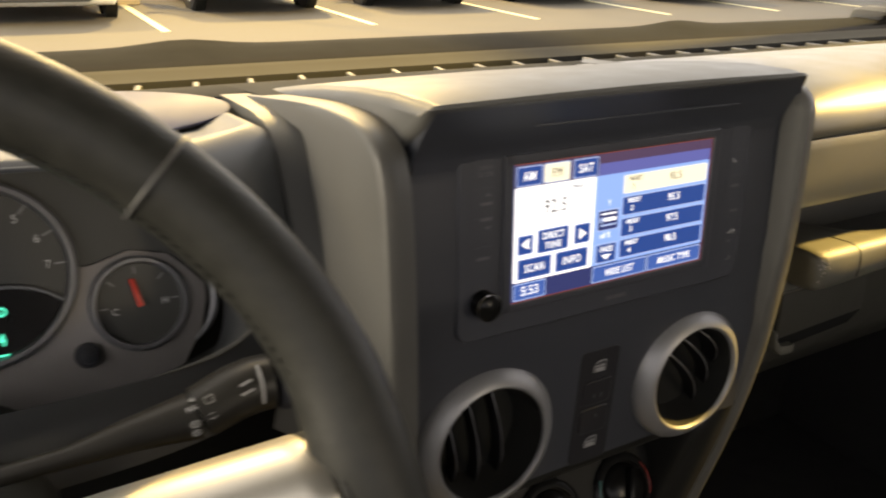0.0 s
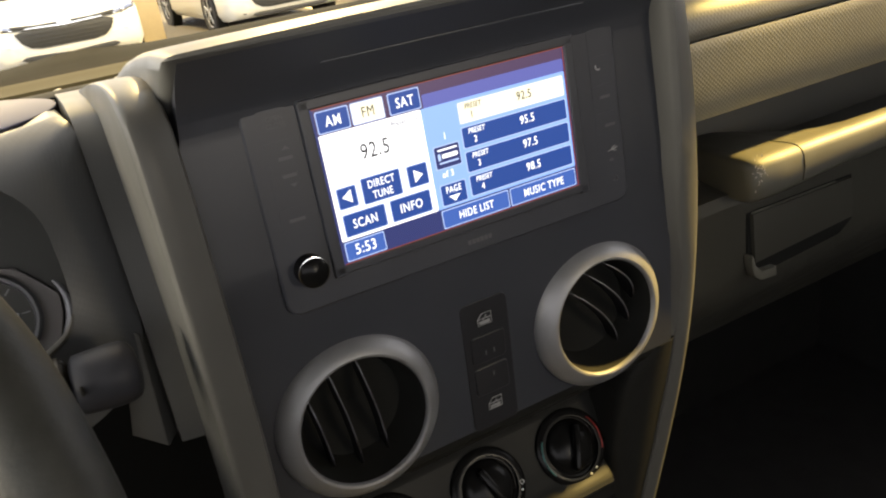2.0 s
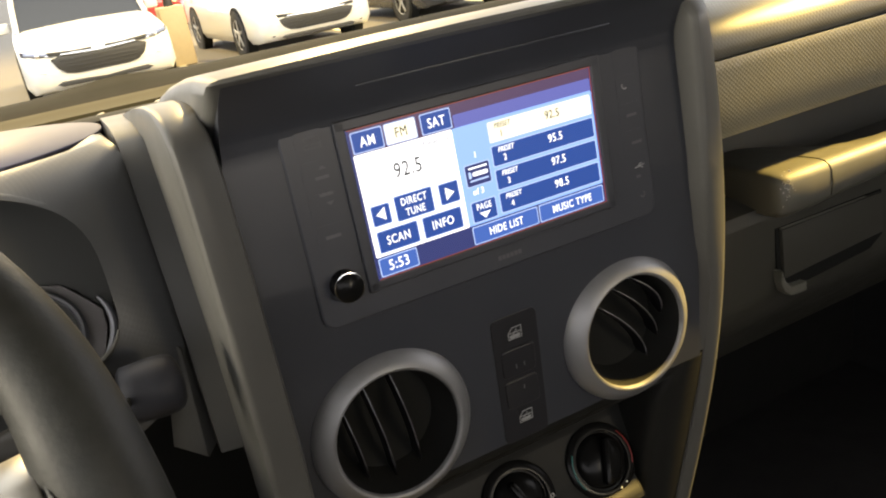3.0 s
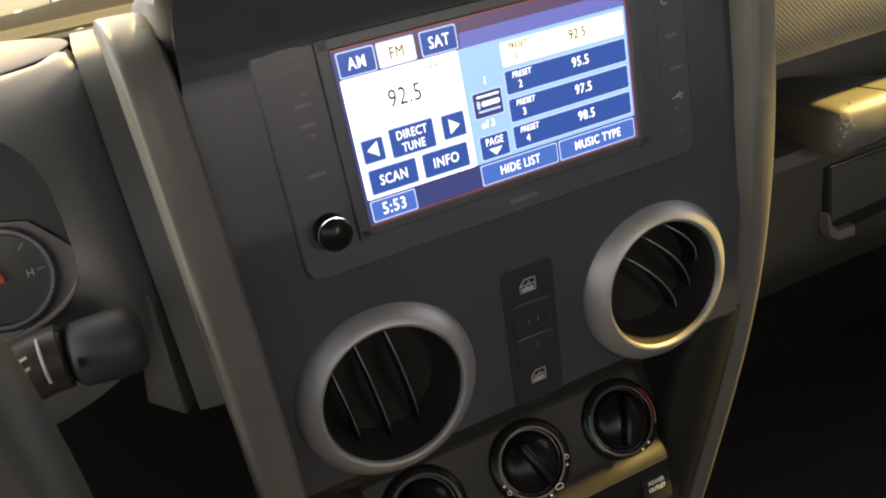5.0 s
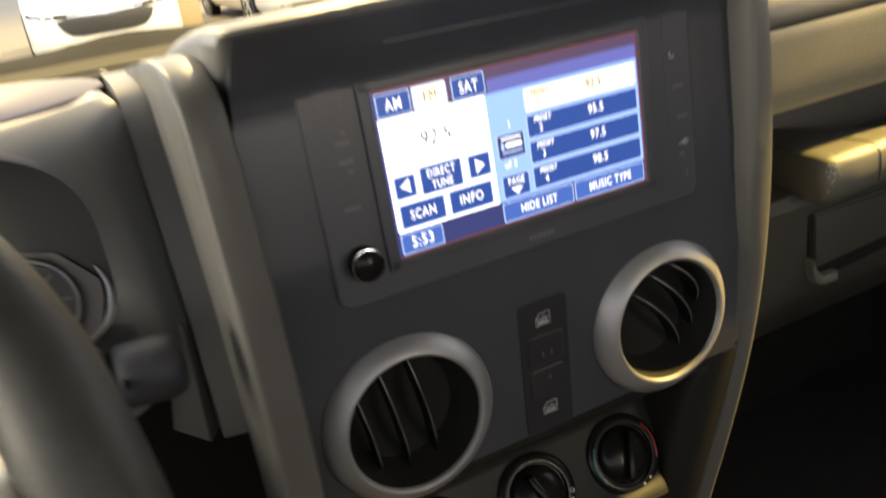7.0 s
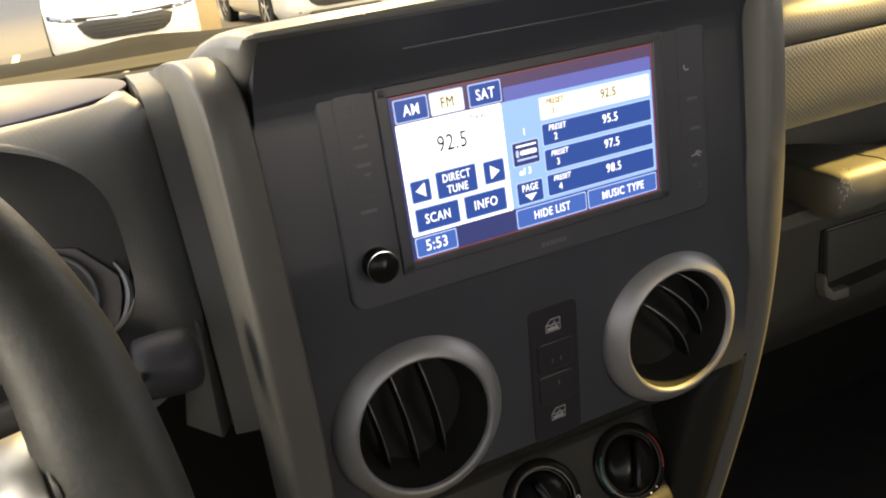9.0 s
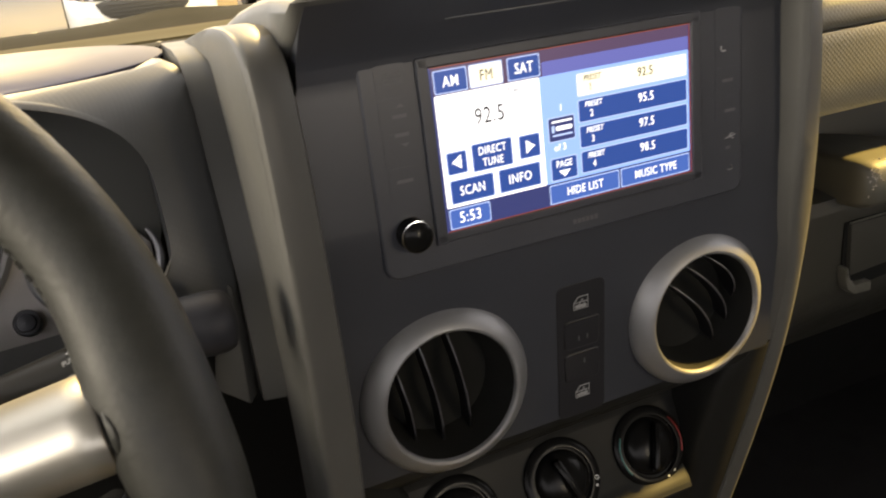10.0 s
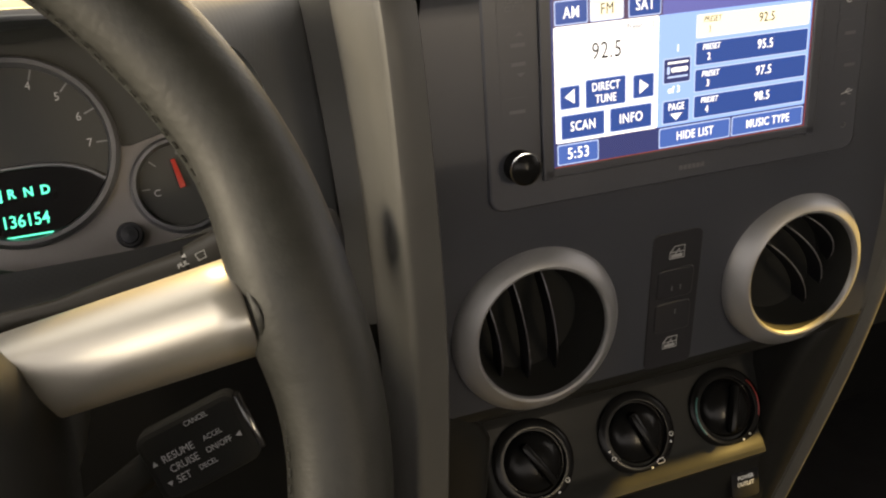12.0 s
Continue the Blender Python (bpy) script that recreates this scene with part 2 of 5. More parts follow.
# ---- setting: ground and the cabin's shell ----
def structure(name, bm, mat, label, m=None, parent=None, angle=35):
    ob = part(name, bm, mat, parent, label, angle)
    if m is not None:
        ob.matrix_world = m
    if parent is None:
        tagged(ob, label, "", "", "structure")
    return ob


ground = bmesh.new()
bmesh.ops.create_grid(ground, x_segments=8, y_segments=8, size=600)
tagged(structure("ground", ground, ASPHALT, "worn asphalt of a car park lit by yellow lamps"), category="ground")

# cabin shell: plain, unseen; closes the place round the camera and blocks light
shell = box((1.68, 1.86, 0.05), at(0.05, -0.79, 1.86), 0.02)
tagged(structure("ceiling", shell, BODY_BLACK, "black soft top over the cabin"), category="ceiling")
tagged(structure("floor", box((1.70, 2.6, 0.05), at(0.05, -0.5, 0.55), 0.01), RUBBER, "dark cabin floor"), category="floor")
for side, nm in ((-1, "wall_left"), (1, "wall_right")):
    # sill heights and the shut right rear are set to shade the dash
    b = box((0.06, 2.2, 0.675 if side < 0 else 0.75), at(-0.80 if side < 0 else 0.915, -0.62, 0.8875 if side < 0 else 0.925), 0.015)
    box((0.06, 0.09, 0.72) if side < 0 else (0.06, 1.12, 0.72), at(-0.79 if side < 0 else 0.905, -0.60 if side < 0 else -1.16, 1.52), 0.02, bm=b)
    box((0.06, 2.2, 0.07), at(-0.79 if side < 0 else 0.87, -0.62, 1.82), 0.02, bm=b)
    tagged(structure(nm, b, BODY_BLACK, "black door side with an open window"), category="wall")
b = box((1.64, 0.06, 0.75), at(0.05, -1.70, 0.90), 0.02)
box((1.64, 0.06, 0.10), at(0.05, -1.70, 1.80), 0.02, bm=b)
tagged(structure("wall_rear", b, BODY_BLACK, "dark rear end of the cabin with an open window"), category="wall")
b = box((1.72, 0.05, 0.79), at(0.06, 0.46, 0.875), 0.01)
tagged(structure("wall_front", b, VOID_BLACK, "dark bulkhead behind the dashboard"), category="wall")

# windscreen: frame, glass and the black cowl below it
wind = thing("window_1", "clear windscreen in a black frame above the dash", "window", Matrix())
wind["kind"] = "structure"
for x0, x1, x2 in ((-0.82, -0.765, -0.72), (0.925, 0.865, 0.815)):
    part("window_frame", tube([(x0, 0.40, 1.20), (x1, 0.25, 1.55), (x2, 0.14, 1.82)], [0.036, 0.033, 0.03], 12), TRIM_GREY, wind, "grey windscreen pillar")
    k = -0.022 if x0 > 0 else 0.022
    part("gasket", tube([(x0 + k, 0.425, 1.20), (x1 + k, 0.275, 1.55), (x2 + k, 0.165, 1.82)], 0.020, 8), RUBBER, wind, "black rubber seal beside the glass")
part("window_frame", box((1.56, 0.06, 0.06), at(0.05, 0.14, 1.83), 0.02), BODY_BLACK, wind, "black header rail")
pane = bmesh.new()
vs = [pane.verts.new(p) for p in ((-0.78, 0.375, 1.285), (0.885, 0.375, 1.285), (0.80, 0.155, 1.80), (-0.70, 0.155, 1.80))]
pane.faces.new(vs)
pane = part("pane", pane, GLASS, wind, "clear windscreen glass")
pane.visible_shadow = False

# cowl outside the glass, with the two wiper humps
cowl = thing("cowl", "matt black cowl with wiper humps under the windscreen", "cowl")
n = 90
rings = []
for i in range(n + 1):
    x = -0.95 + 1.9 * i / n
    hump = 0.006 * math.exp(-(((x + 0.135) / 0.045) ** 2)) + 0.006 * math.exp(-(((x - 0.50) / 0.045) ** 2))
    rings.append([(x, 0.352, 0.020), (x, 0.352, 0.0555), (x, 0.375, 0.062), (x, 0.43, 0.068), (x, 0.455, 0.070 + hump), (x, 0.475, 0.066 + hump), (x, 0.56, 0.030), (x, 0.56, 0.0)])
part("panel", loft(rings, True), COWL_BLACK, cowl)

# ---- dashboard ----
dash = thing("dashboard", "dark grey grained plastic dashboard under the windscreen", "dashboard")


def sheet(profile, x0, x1, n=24, thick=None, bow=0.0):
    """A strip along x with the given (y, z) outline."""
    rings = []
    for i in range(n + 1):
        x = x0 + (x1 - x0) * i / n
        d = bow * (x - x0) ** 2
        rings.append([(x, y + d, z) for y, z in profile])
    return loft(rings, True)


# deck behind the hoods, up to the glass
deck = [(0.02, 0.030), (0.06, 0.058), (0.12, 0.0610), (0.20, 0.0585), (0.268, 0.0560), (0.2695, 0.047), (0.304, 0.047), (0.3055, 0.0565), (0.335, 0.0600), (0.343, 0.0625), (0.3515, 0.0605), (0.3515, -0.06)]
part("top_deck", sheet(deck, -0.150, 0.150, 12), DECK_GREY, dash)
part("top_deck", sheet([(0.205, -0.06), (0.205, 0.0560), (0.212, 0.0580)] + deck[4:], -0.80, -0.150, 24), DECK_GREY, dash)
# passenger pad: rounded upper half, a seam, then the grained face
upper = [(0.052, 0.0134), (0.0478, 0.0138), (0.0470, 0.0165), (0.0467, 0.022), (0.050, 0.031), (0.060, 0.041), (0.080, 0.0505), (0.110, 0.0575), (0.150, 0.0610), (0.200, 0.0600), (0.2300, 0.0578), (0.2318, 0.0566), (0.2318, 0.0134)]
part("top_deck", sheet([(0.2335, -0.06), (0.2335, 0.0566), (0.2350, 0.0574)] + deck[4:], 0.150, 0.90, 28), DECK_GREY, dash)
part("passenger_pad", sheet(upper, 0.150, 0.88, 40), PAD_TOP, dash, "rounded upper dash pad", angle=30)
lower = [(0.060, 0.0128), (0.0482, 0.0124), (0.0471, 0.0100), (0.0469, 0.004), (0.0475, -0.018), (0.0490, -0.037), (0.0520, -0.0425), (0.0600, -0.0450), (0.140, -0.047), (0.140, 0.0128)]
PAD_FACE = material("grained_pad_plastic", (0.105, 0.101, 0.080), 0.42, grain=400, bump=0.35, cells=True)
part("lower_pad", sheet(lower, 0.150, 0.88, 40), PAD_FACE, dash, "dimple-grained pad below the seam", angle=30)
shelf = [(0.060, -0.118), (0.060, -0.1075), (0.128, -0.100), (0.1285, -0.046), (0.145, -0.046), (0.145, -0.118)]
part("shelf", sheet(shelf, 0.150, 0.88, 8), DASH_GREY, dash, "dark shelf recess")
# flank between the gauge hood and the side trim of the centre stack, rounding over to the deck
over = [(0.206, -0.127), (0.0575, -0.127), (0.0570, -0.10), (0.0600, -0.057), (0.0660, -0.030), (0.0735, -0.010), (0.0830, 0.012), (0.0900, 0.028), (0.0960, 0.040), (0.1040, 0.0480), (0.1160, 0.0530), (0.1400, 0.0560), (0.206, 0.0575)]
flank = sheet(over, -0.1685, -0.1500, 6)
for v in flank.verts:
    v.co.y -= 0.24 * (v.co.x + 0.1685)
part("flank", flank, TRIM_GREY, dash, "narrow grained strip beside the gauge hood", angle=40)
# knee panel edge below the flank, going back into the dark
kn = prism([(-0.1835, -0.1175), (-0.1655, -0.1275), (-0.1620, -0.06), (-0.1690, -0.05)], 0.02, at(-0.172, 0.080, 0) @ pose(0, 0, 0, 0, 0, -28) @ at(0.172, 0, 0) @ FACE, 0.001)
part("knee_panel", kn, TRIM_GREY, dash, "olive-grey lower panel edge")

def spline(rows, n):
    """Rows of numbers, with n steps of a smooth curve between each two."""
    r = [np.array(v, float) for v in rows]
    r = [2 * r[0] - r[1]] + r + [2 * r[-1] - r[-2]]
    out = []
    for p0, p1, p2, p3 in zip(r, r[1:], r[2:], r[3:]):
        for k in range(n):
            t = k / n
            out.append(0.5 * (2 * p1 + (p2 - p0) * t + (2 * p0 - 5 * p1 + 4 * p2 - p3) * t * t + (3 * p1 - p0 - 3 * p2 + p3) * t ** 3))
    return [v.tolist() for v in out + [r[-2]]]


# ---- centre stack ----
stack = thing("center_stack", "black plastic centre stack with grey side trims", "center console")
YP = [(-0.40, 0.078), (-0.33, 0.0685), (-0.300, 0.0600), (-0.284, 0.0450), (-0.2735, 0.0330), (-0.2700, 0.0350), (-0.2620, 0.0440), (-0.250, 0.0515), (-0.235, 0.0595), (-0.222, 0.0655), (-0.213, 0.0660), (-0.205, 0.0590), (-0.196, 0.0420), (-0.188, 0.0270), (-0.180, 0.0185), (-0.172, 0.0155), (-0.075, 0.0062), (-0.058, 0.0040), (-0.030, 0.0016), (0.040, 0.0011), (0.047, -0.0002), (0.053, -0.0030), (0.060, -0.0072), (0.066, -0.0118), (0.071, -0.0160), (0.0750, -0.0195)]
EDGE = [(0.030, 0.0), (0.040, 0.0030), (0.058, 0.0048), (0.066, 0.0058), (0.0750, 0.0080)]
EDGE_R = [(-0.02, 0.0), (0.020, -0.0040), (0.055, -0.0055), (0.0585, -0.0030), (0.062, 0.0060), (0.066, 0.0100), (0.071, 0.0132), (0.0735, 0.0152), (0.0750, 0.0170)]
XL, XR = -0.1365, 0.1445


def face_y(z):
    return lerp(YP, z)


def band(z0, z1, n):
    zs = sorted({z0 + (z1 - z0) * i / n for i in range(n + 1)} | {z for z, _ in YP if z0 < z < z1})
    return loft([[(XL + lerp(EDGE, z), face_y(z), z), (-0.07, face_y(z), z), (0.0, face_y(z), z), (0.07, face_y(z), z), (XR - lerp(EDGE_R, z), face_y(z), z), (XR - lerp(EDGE_R, z), face_y(z) + 0.05, z), (XL + lerp(EDGE, z), face_y(z) + 0.05, z)] for z in zs], True)


part("upper_face", band(-0.075, 0.0750, 26), PANEL_BLACK, stack, angle=75)
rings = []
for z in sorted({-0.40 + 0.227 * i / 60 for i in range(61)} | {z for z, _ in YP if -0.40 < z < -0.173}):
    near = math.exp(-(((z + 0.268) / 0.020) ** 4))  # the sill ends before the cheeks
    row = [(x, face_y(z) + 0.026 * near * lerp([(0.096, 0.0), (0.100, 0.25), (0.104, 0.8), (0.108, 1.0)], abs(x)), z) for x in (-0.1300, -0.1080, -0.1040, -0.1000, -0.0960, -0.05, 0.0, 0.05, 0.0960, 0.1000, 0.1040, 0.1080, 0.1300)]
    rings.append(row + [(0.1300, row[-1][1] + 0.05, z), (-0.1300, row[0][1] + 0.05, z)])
# lower face takes the darkened black in place of real shade
part("lower_face", loft(rings, True), SHADE_BLACK, stack, angle=50)
# cheeks that close the dial recess at both ends
CHEEK = [(-0.400, 0.0920), (-0.360, 0.0780), (-0.320, 0.0640), (-0.280, 0.0500), (-0.240, 0.0365), (-0.200, 0.0235), (-0.1735, 0.0160)]
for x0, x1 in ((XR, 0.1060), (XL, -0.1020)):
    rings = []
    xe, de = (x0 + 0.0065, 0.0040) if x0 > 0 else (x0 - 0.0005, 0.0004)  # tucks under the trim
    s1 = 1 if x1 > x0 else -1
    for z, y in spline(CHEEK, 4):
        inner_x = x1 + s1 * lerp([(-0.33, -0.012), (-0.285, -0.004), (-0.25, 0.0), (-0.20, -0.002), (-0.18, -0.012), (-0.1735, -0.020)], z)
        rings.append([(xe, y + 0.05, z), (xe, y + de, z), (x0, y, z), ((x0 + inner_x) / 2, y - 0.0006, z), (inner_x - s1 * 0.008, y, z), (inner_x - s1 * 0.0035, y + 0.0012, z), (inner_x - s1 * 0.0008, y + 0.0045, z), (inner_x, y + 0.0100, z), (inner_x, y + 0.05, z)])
    part("recess_cheek", loft(rings, True), SHADE_BLACK, stack, "black cheek beside the dial recess", angle=50)
# middle face with two round openings for the vents
VENTS = [(-0.0810, -0.1275), (0.0830, -0.1275)]
bm = bmesh.new()
loops = [[(XL, -0.1730), (XL, -0.14), (XL, -0.075), (0.0, -0.075), (XR, -0.075), (XR, -0.14), (XR, -0.1730), (0.0, -0.1730)]]
loops += [ellipse(0.0430, 0.0430, 40, cx, cz) for cx, cz in VENTS]
edges = []
for lp in loops:
    vv = [bm.verts.new((x, face_y(z), z)) for x, z in lp]
    edges += [bm.edges.new((vv[i], vv[(i + 1) % len(vv)])) for i in range(len(vv))]
bmesh.ops.triangle_fill(bm, use_beauty=True, use_dissolve=False, edges=edges)
ext = bmesh.ops.extrude_face_region(bm, geom=bm.faces[:])
bmesh.ops.translate(bm, vec=(0, 0.006, 0), verts=[v for v in ext["geom"] if isinstance(v, bmesh.types.BMVert)])
part("middle_face", bm, PANEL_BLACK, stack)

# brow: the lid over the radio, running back to the deck
rings = []
for y, zt, wl, wr in ((-0.0200, 0.0752, -0.1330, 0.1275), (-0.0185, 0.0768, -0.1340, 0.1285), (-0.010, 0.0782, -0.1350, 0.1300), (0.02, 0.0788, -0.1365, 0.1320), (0.06, 0.0768, -0.1370, 0.1330), (0.11, 0.0722, -0.1370, 0.1340), (0.16, 0.0660, -0.1360, 0.1350), (0.20, 0.0600, -0.1360, 0.1360), (0.235, 0.0545, -0.1360, 0.1360)):
    lo = lerp([(-0.0195, 0.0748), (-0.0155, 0.0708), (-0.0108, 0.0658), (-0.0060, 0.0598), (-0.0018, 0.0528), (0.001, 0.045)], y)
    f = min(1.0, (zt - lo) / 0.016)
    side = ((0.0050, lo), (0.0030, lo + 0.0006 * f), (0.0013, lo + 0.0019 * f), (0.0002, lo + 0.0040 * f), (-0.0006, lo + 0.0070 * f), (0.0004, zt - 0.0070 * f), (0.0020, zt - 0.0030 * f), (0.0045, zt - 0.0008 * f), (0.0075, zt))
    ring = [(wl + d, y, z) for d, z in side] + [(-0.06, y, zt + 0.0010), (0.0, y, zt + 0.0014), (0.06, y, zt + 0.0010)]
    rings.append(ring + [(wr - d, y, z) for d, z in side[::-1]])
part("brow", loft(rings, True), TRIM_GREY, stack, "grey lid with a sharp front edge", angle=32)
# bar stands in for the line the screen mirrors below the brow
part("slot", box((0.150, 0.0016, 0.0014), at(0.010, -0.0066, 0.0600), 0.0004), PANEL_BLACK, stack, "thin bar added for the screen's mirrored line")

# side trims: run up the flank, round over the top and back
RIDGE = [(-0.40, 0.055), (-0.35, 0.045), (-0.30, 0.0325), (-0.25, 0.0190), (-0.20, 0.0055), (-0.15, -0.0065), (-0.10, -0.0135), (-0.05, -0.0150), (0.0, -0.0145), (0.03, -0.0125), (0.045, -0.0095)]


def side_trim(xo, xi, name):
    s = 1 if xo > 0 else -1
    st = []
    for z, y in RIDGE:
        ob = lerp([(-0.40, 0.095), (-0.14, 0.057), (-0.093, 0.057), (-0.045, 0.0595), (0.003, 0.069), (0.05, 0.085)], z)
        st.append(((y, z), (ob, z)))
    st += [((-0.0050, 0.0540), (0.090, 0.0505)), ((0.0030, 0.0605), (0.105, 0.0525)), ((0.0150, 0.0650), (0.120, 0.0540)), ((0.035, 0.0675), (0.138, 0.0550)), ((0.07, 0.0675), (0.155, 0.0555)), ((0.12, 0.0640), (0.175, 0.0556)), ((0.205, 0.0565), (0.206, 0.0545))]
    st = [((a[0], a[1]), (a[2], a[3])) for a in spline([(*p, *q) for p, q in st], 4)]
    rings = []
    for (ry, rz), (oy, oz) in st:
        def mix(k):
            return ry + (oy - ry) * k, rz + (oz - rz) * k
        rings.append([(xo, oy, oz), (xo - s * 0.0003, *mix(0.5)), (xo - s * 0.0008, *mix(0.08)), (xo - s * 0.0014, *mix(0.03)), (xo - s * 0.0026, *mix(0.007)), (xo - s * 0.0045, *mix(0.0)), (xo - s * 0.0110, *mix(0.015)), (xi + s * 0.0022, *mix(0.06)), (xi + s * 0.0004, *mix(0.12)), (xi, *mix(0.3)), (xi, oy, oz)])
    part(name, loft(rings, True), TRIM_GREY, stack, "grey side trim curving over the top", angle=40)


side_trim(-0.1560, -0.1345, "side_trim")


def right_trim():
    """The passenger-side trim: a lit step up from the face, a rounded outer edge that leans out and back further down."""
    outer = [(-0.40, 0.1698, 0.0950), (-0.36, 0.1694, 0.0806), (-0.32, 0.1692, 0.0666), (-0.28, 0.1690, 0.0527), (-0.24, 0.1687, 0.0394), (-0.20, 0.1682, 0.0270), (-0.16, 0.1675, 0.0162), (-0.12, 0.1664, 0.0075), (-0.08, 0.1649, 0.0007), (-0.04, 0.1630, -0.0042), (0.0, 0.1608, -0.0072), (0.03, 0.1583, -0.0089), (0.050, 0.1560, -0.0098)]
    rings = []
    for z, ex, ey in spline(outer, 4):
        lift = lerp([(-0.115, 0.0), (-0.075, 0.35), (-0.045, 1.0), (0.05, 1.0)], z)
        jy = min(face_y(z), ey + 0.030) + 0.006 if z > -0.172 else ey + lerp([(-0.30, 0.0100), (-0.20, 0.0060), (-0.172, 0.0022)], z)
        cy = ey - 0.0005 - 0.0062 * lift
        cx = lerp([(-0.12, 0.1520), (-0.09, 0.1455), (-0.05, 0.1400), (0.05, 0.1375)], z)
        jx = lerp([(-0.20, 0.1430), (-0.09, 0.1405), (-0.05, 0.1380), (0.05, 0.1355)], z)
        rings.append([(ex + 0.0012, ey + 0.070, z), (ex + 0.0008, ey + 0.020, z), (ex + 0.0003, ey + 0.0050, z), (ex - 0.0006, ey + 0.0022, z), (ex - 0.0022, ey + 0.0004, z), (ex - 0.0045, ey - 0.0006, z), ((ex + cx) / 2 + 0.002, (ey + cy) / 2 - 0.0006, z), (cx + 0.0022, cy - 0.0001, z), (cx, cy + 0.0004 + 0.0006 * lift, z), (cx - 0.0014 * lift - 0.0006, cy + 0.0014 + 0.0020 * lift, z), (jx, jy, z), (jx, jy + 0.04, z)])
    top = rings[-1]
    for k in range(1, 9):
        a = radians(90 * k / 8)
        rings.append([(x, y + (0.016 + 0.5 * max(0, y)) * (1 - math.cos(a)), z + 0.016 * math.sin(a)) for x, y, z in top])
    rings.append([(x, y + 0.12, z - 0.003) for x, y, z in rings[-1]])
    part("side_trim", loft(rings, True), TRIM_GREY, stack, "grey side trim with a lit inner step", angle=40)


right_trim()

# ---- air vents ----
def air_vent(cx, cz, tilt, ups, bow, slat_mat, glint_mat):
    v = thing("air_vent", "round air vent with a satin silver ring and black slats", "air vent", DASH @ at(cx, 0.0085, cz) @ FACE, "round vents in the centre stack")
    ring = lathe([(0.0385, -0.030), (0.0385, -0.004), (0.0472, -0.006), (0.0478, -0.0020), (0.0474, 0.0004), (0.0452, 0.0034), (0.0424, 0.0062), (0.0396, 0.0080), (0.0380, 0.0086), (0.0368, 0.0083), (0.0361, 0.0070), (0.0360, 0.0040), (0.0362, -0.030)], 72)
    part("ring", ring, SILVER, v, "satin silver ring", angle=30)
    bowl = lathe([(0.0360, 0.0062), (0.0357, 0.0030), (0.0345, -0.006), (0.0300, -0.016), (0.0001, -0.022)], 48)
    part("bowl", bowl, VOID_BLACK, v, "black bowl")
    for k, u in enumerate(ups):
        half = math.sqrt(max(0.0, 0.0345 ** 2 - u * u))
        rg = []
        for i in range(13):
            a = -1 + 2 * i / 12
            bulge = -0.0085 + 0.0095 * (1 - a * a)
            v0 = u + bow * (0.7 - a * a)
            rg.append([(a * half, v0 - 0.0005, bulge), (a * half, v0 + 0.0005, bulge), (a * half, v0 + 0.0008, bulge - 0.011), (a * half, v0 - 0.0008, bulge - 0.011)])
        slat = part("slat", loft(rg, True, m=pose(0, 0, 0, 0, 0, tilt)), slat_mat, v)
        # pale line laid on each black slat as a painted highlight
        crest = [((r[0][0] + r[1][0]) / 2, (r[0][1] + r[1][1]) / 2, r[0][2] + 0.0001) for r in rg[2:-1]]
        part("slat_glint", tube(crest, 0.00030, 6, m=pose(0, 0, 0, 0, 0, tilt)), glint_mat, slat, "thin pale line painted as light on the slat's edge")
    return v


air_vent(*VENTS[0], 97.4, (-0.0095, 0.0070, 0.0225), 0.0, SLAT_BLACK, GLINT_GREY)
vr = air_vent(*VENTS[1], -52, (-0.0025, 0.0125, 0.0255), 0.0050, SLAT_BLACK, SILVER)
part("thumb_tab", box((0.014, 0.003, 0.004), pose(0.018, -0.0335, 0.006, 0, 0, 28), 0.001), SILVER, vr, "small silver tab on the ring")

# ---- radio ----
radio = thing("car_radio", "black touch-screen car radio lit with a tuner page", "radio")
RF = at(0, 0.0005, 0) @ FACE  # its front plane
RD = RF @ at(0, 0, 0.0023)  # the lit layers of the screen
face = prism(round_rect(0.2160, 0.1080, 0.008, 5, 0.001, -0.0035), 0.004, at(0, 0.0045, 0) @ FACE, 0.0015)
part("faceplate", face, RADIO_BLACK, radio, "black faceplate", angle=8)
frame_bm = bmesh.new()
for cx, cy, w, h in ((0, 0.0420, 0.158, 0.0055), (0, -0.0415, 0.158, 0.0045), (-0.0765, 0, 0.0060, 0.0890), (0.0765, 0, 0.0060, 0.0890)):
    box((w, h, 0.0022), RF @ at(cx, cy, 0.0008), 0.0008, bm=frame_bm)
part("screen_frame", frame_bm, RADIO_BLACK, radio, "black frame round the screen", angle=8)
S_WHITE = glow("screen_white", (0.93, 0.95, 1.0), 0.96)
S_CREAM = glow("screen_cream", (1.0, 0.93, 0.69), 0.73)
S_SKY = glow("screen_sky", (0.21, 0.35, 0.76), 0.86)
S_BLUE = glow("screen_blue", (0.018, 0.058, 0.26), 0.71)
S_PALE = glow("screen_pale_blue", (0.045, 0.11, 0.40), 0.71)
S_NAVY = glow("screen_navy", (0.035, 0.045, 0.17), 0.57)
S_TOP = glow("screen_top_bar", (0.10, 0.06, 0.13), 0.53)
S_LINE = glow("screen_line", (0.42, 0.55, 0.90), 0.71)
S_INK = glow("screen_ink", (0.02, 0.02, 0.03), 0.15)
S_TEXT = glow("screen_text", (0.93, 0.96, 1.0), 0.89)
S_RED = glow("screen_edge", (0.30, 0.07, 0.04), 0.43)
display = part("display", prism([(-0.0735, -0.040), (0.0735, -0.040), (0.0735, 0.040), (-0.0735, 0.040)], 0.0004, RD @ at(0, 0, -0.0021)), S_NAVY, radio, "glowing blue and white touch screen")
edge = bmesh.new()
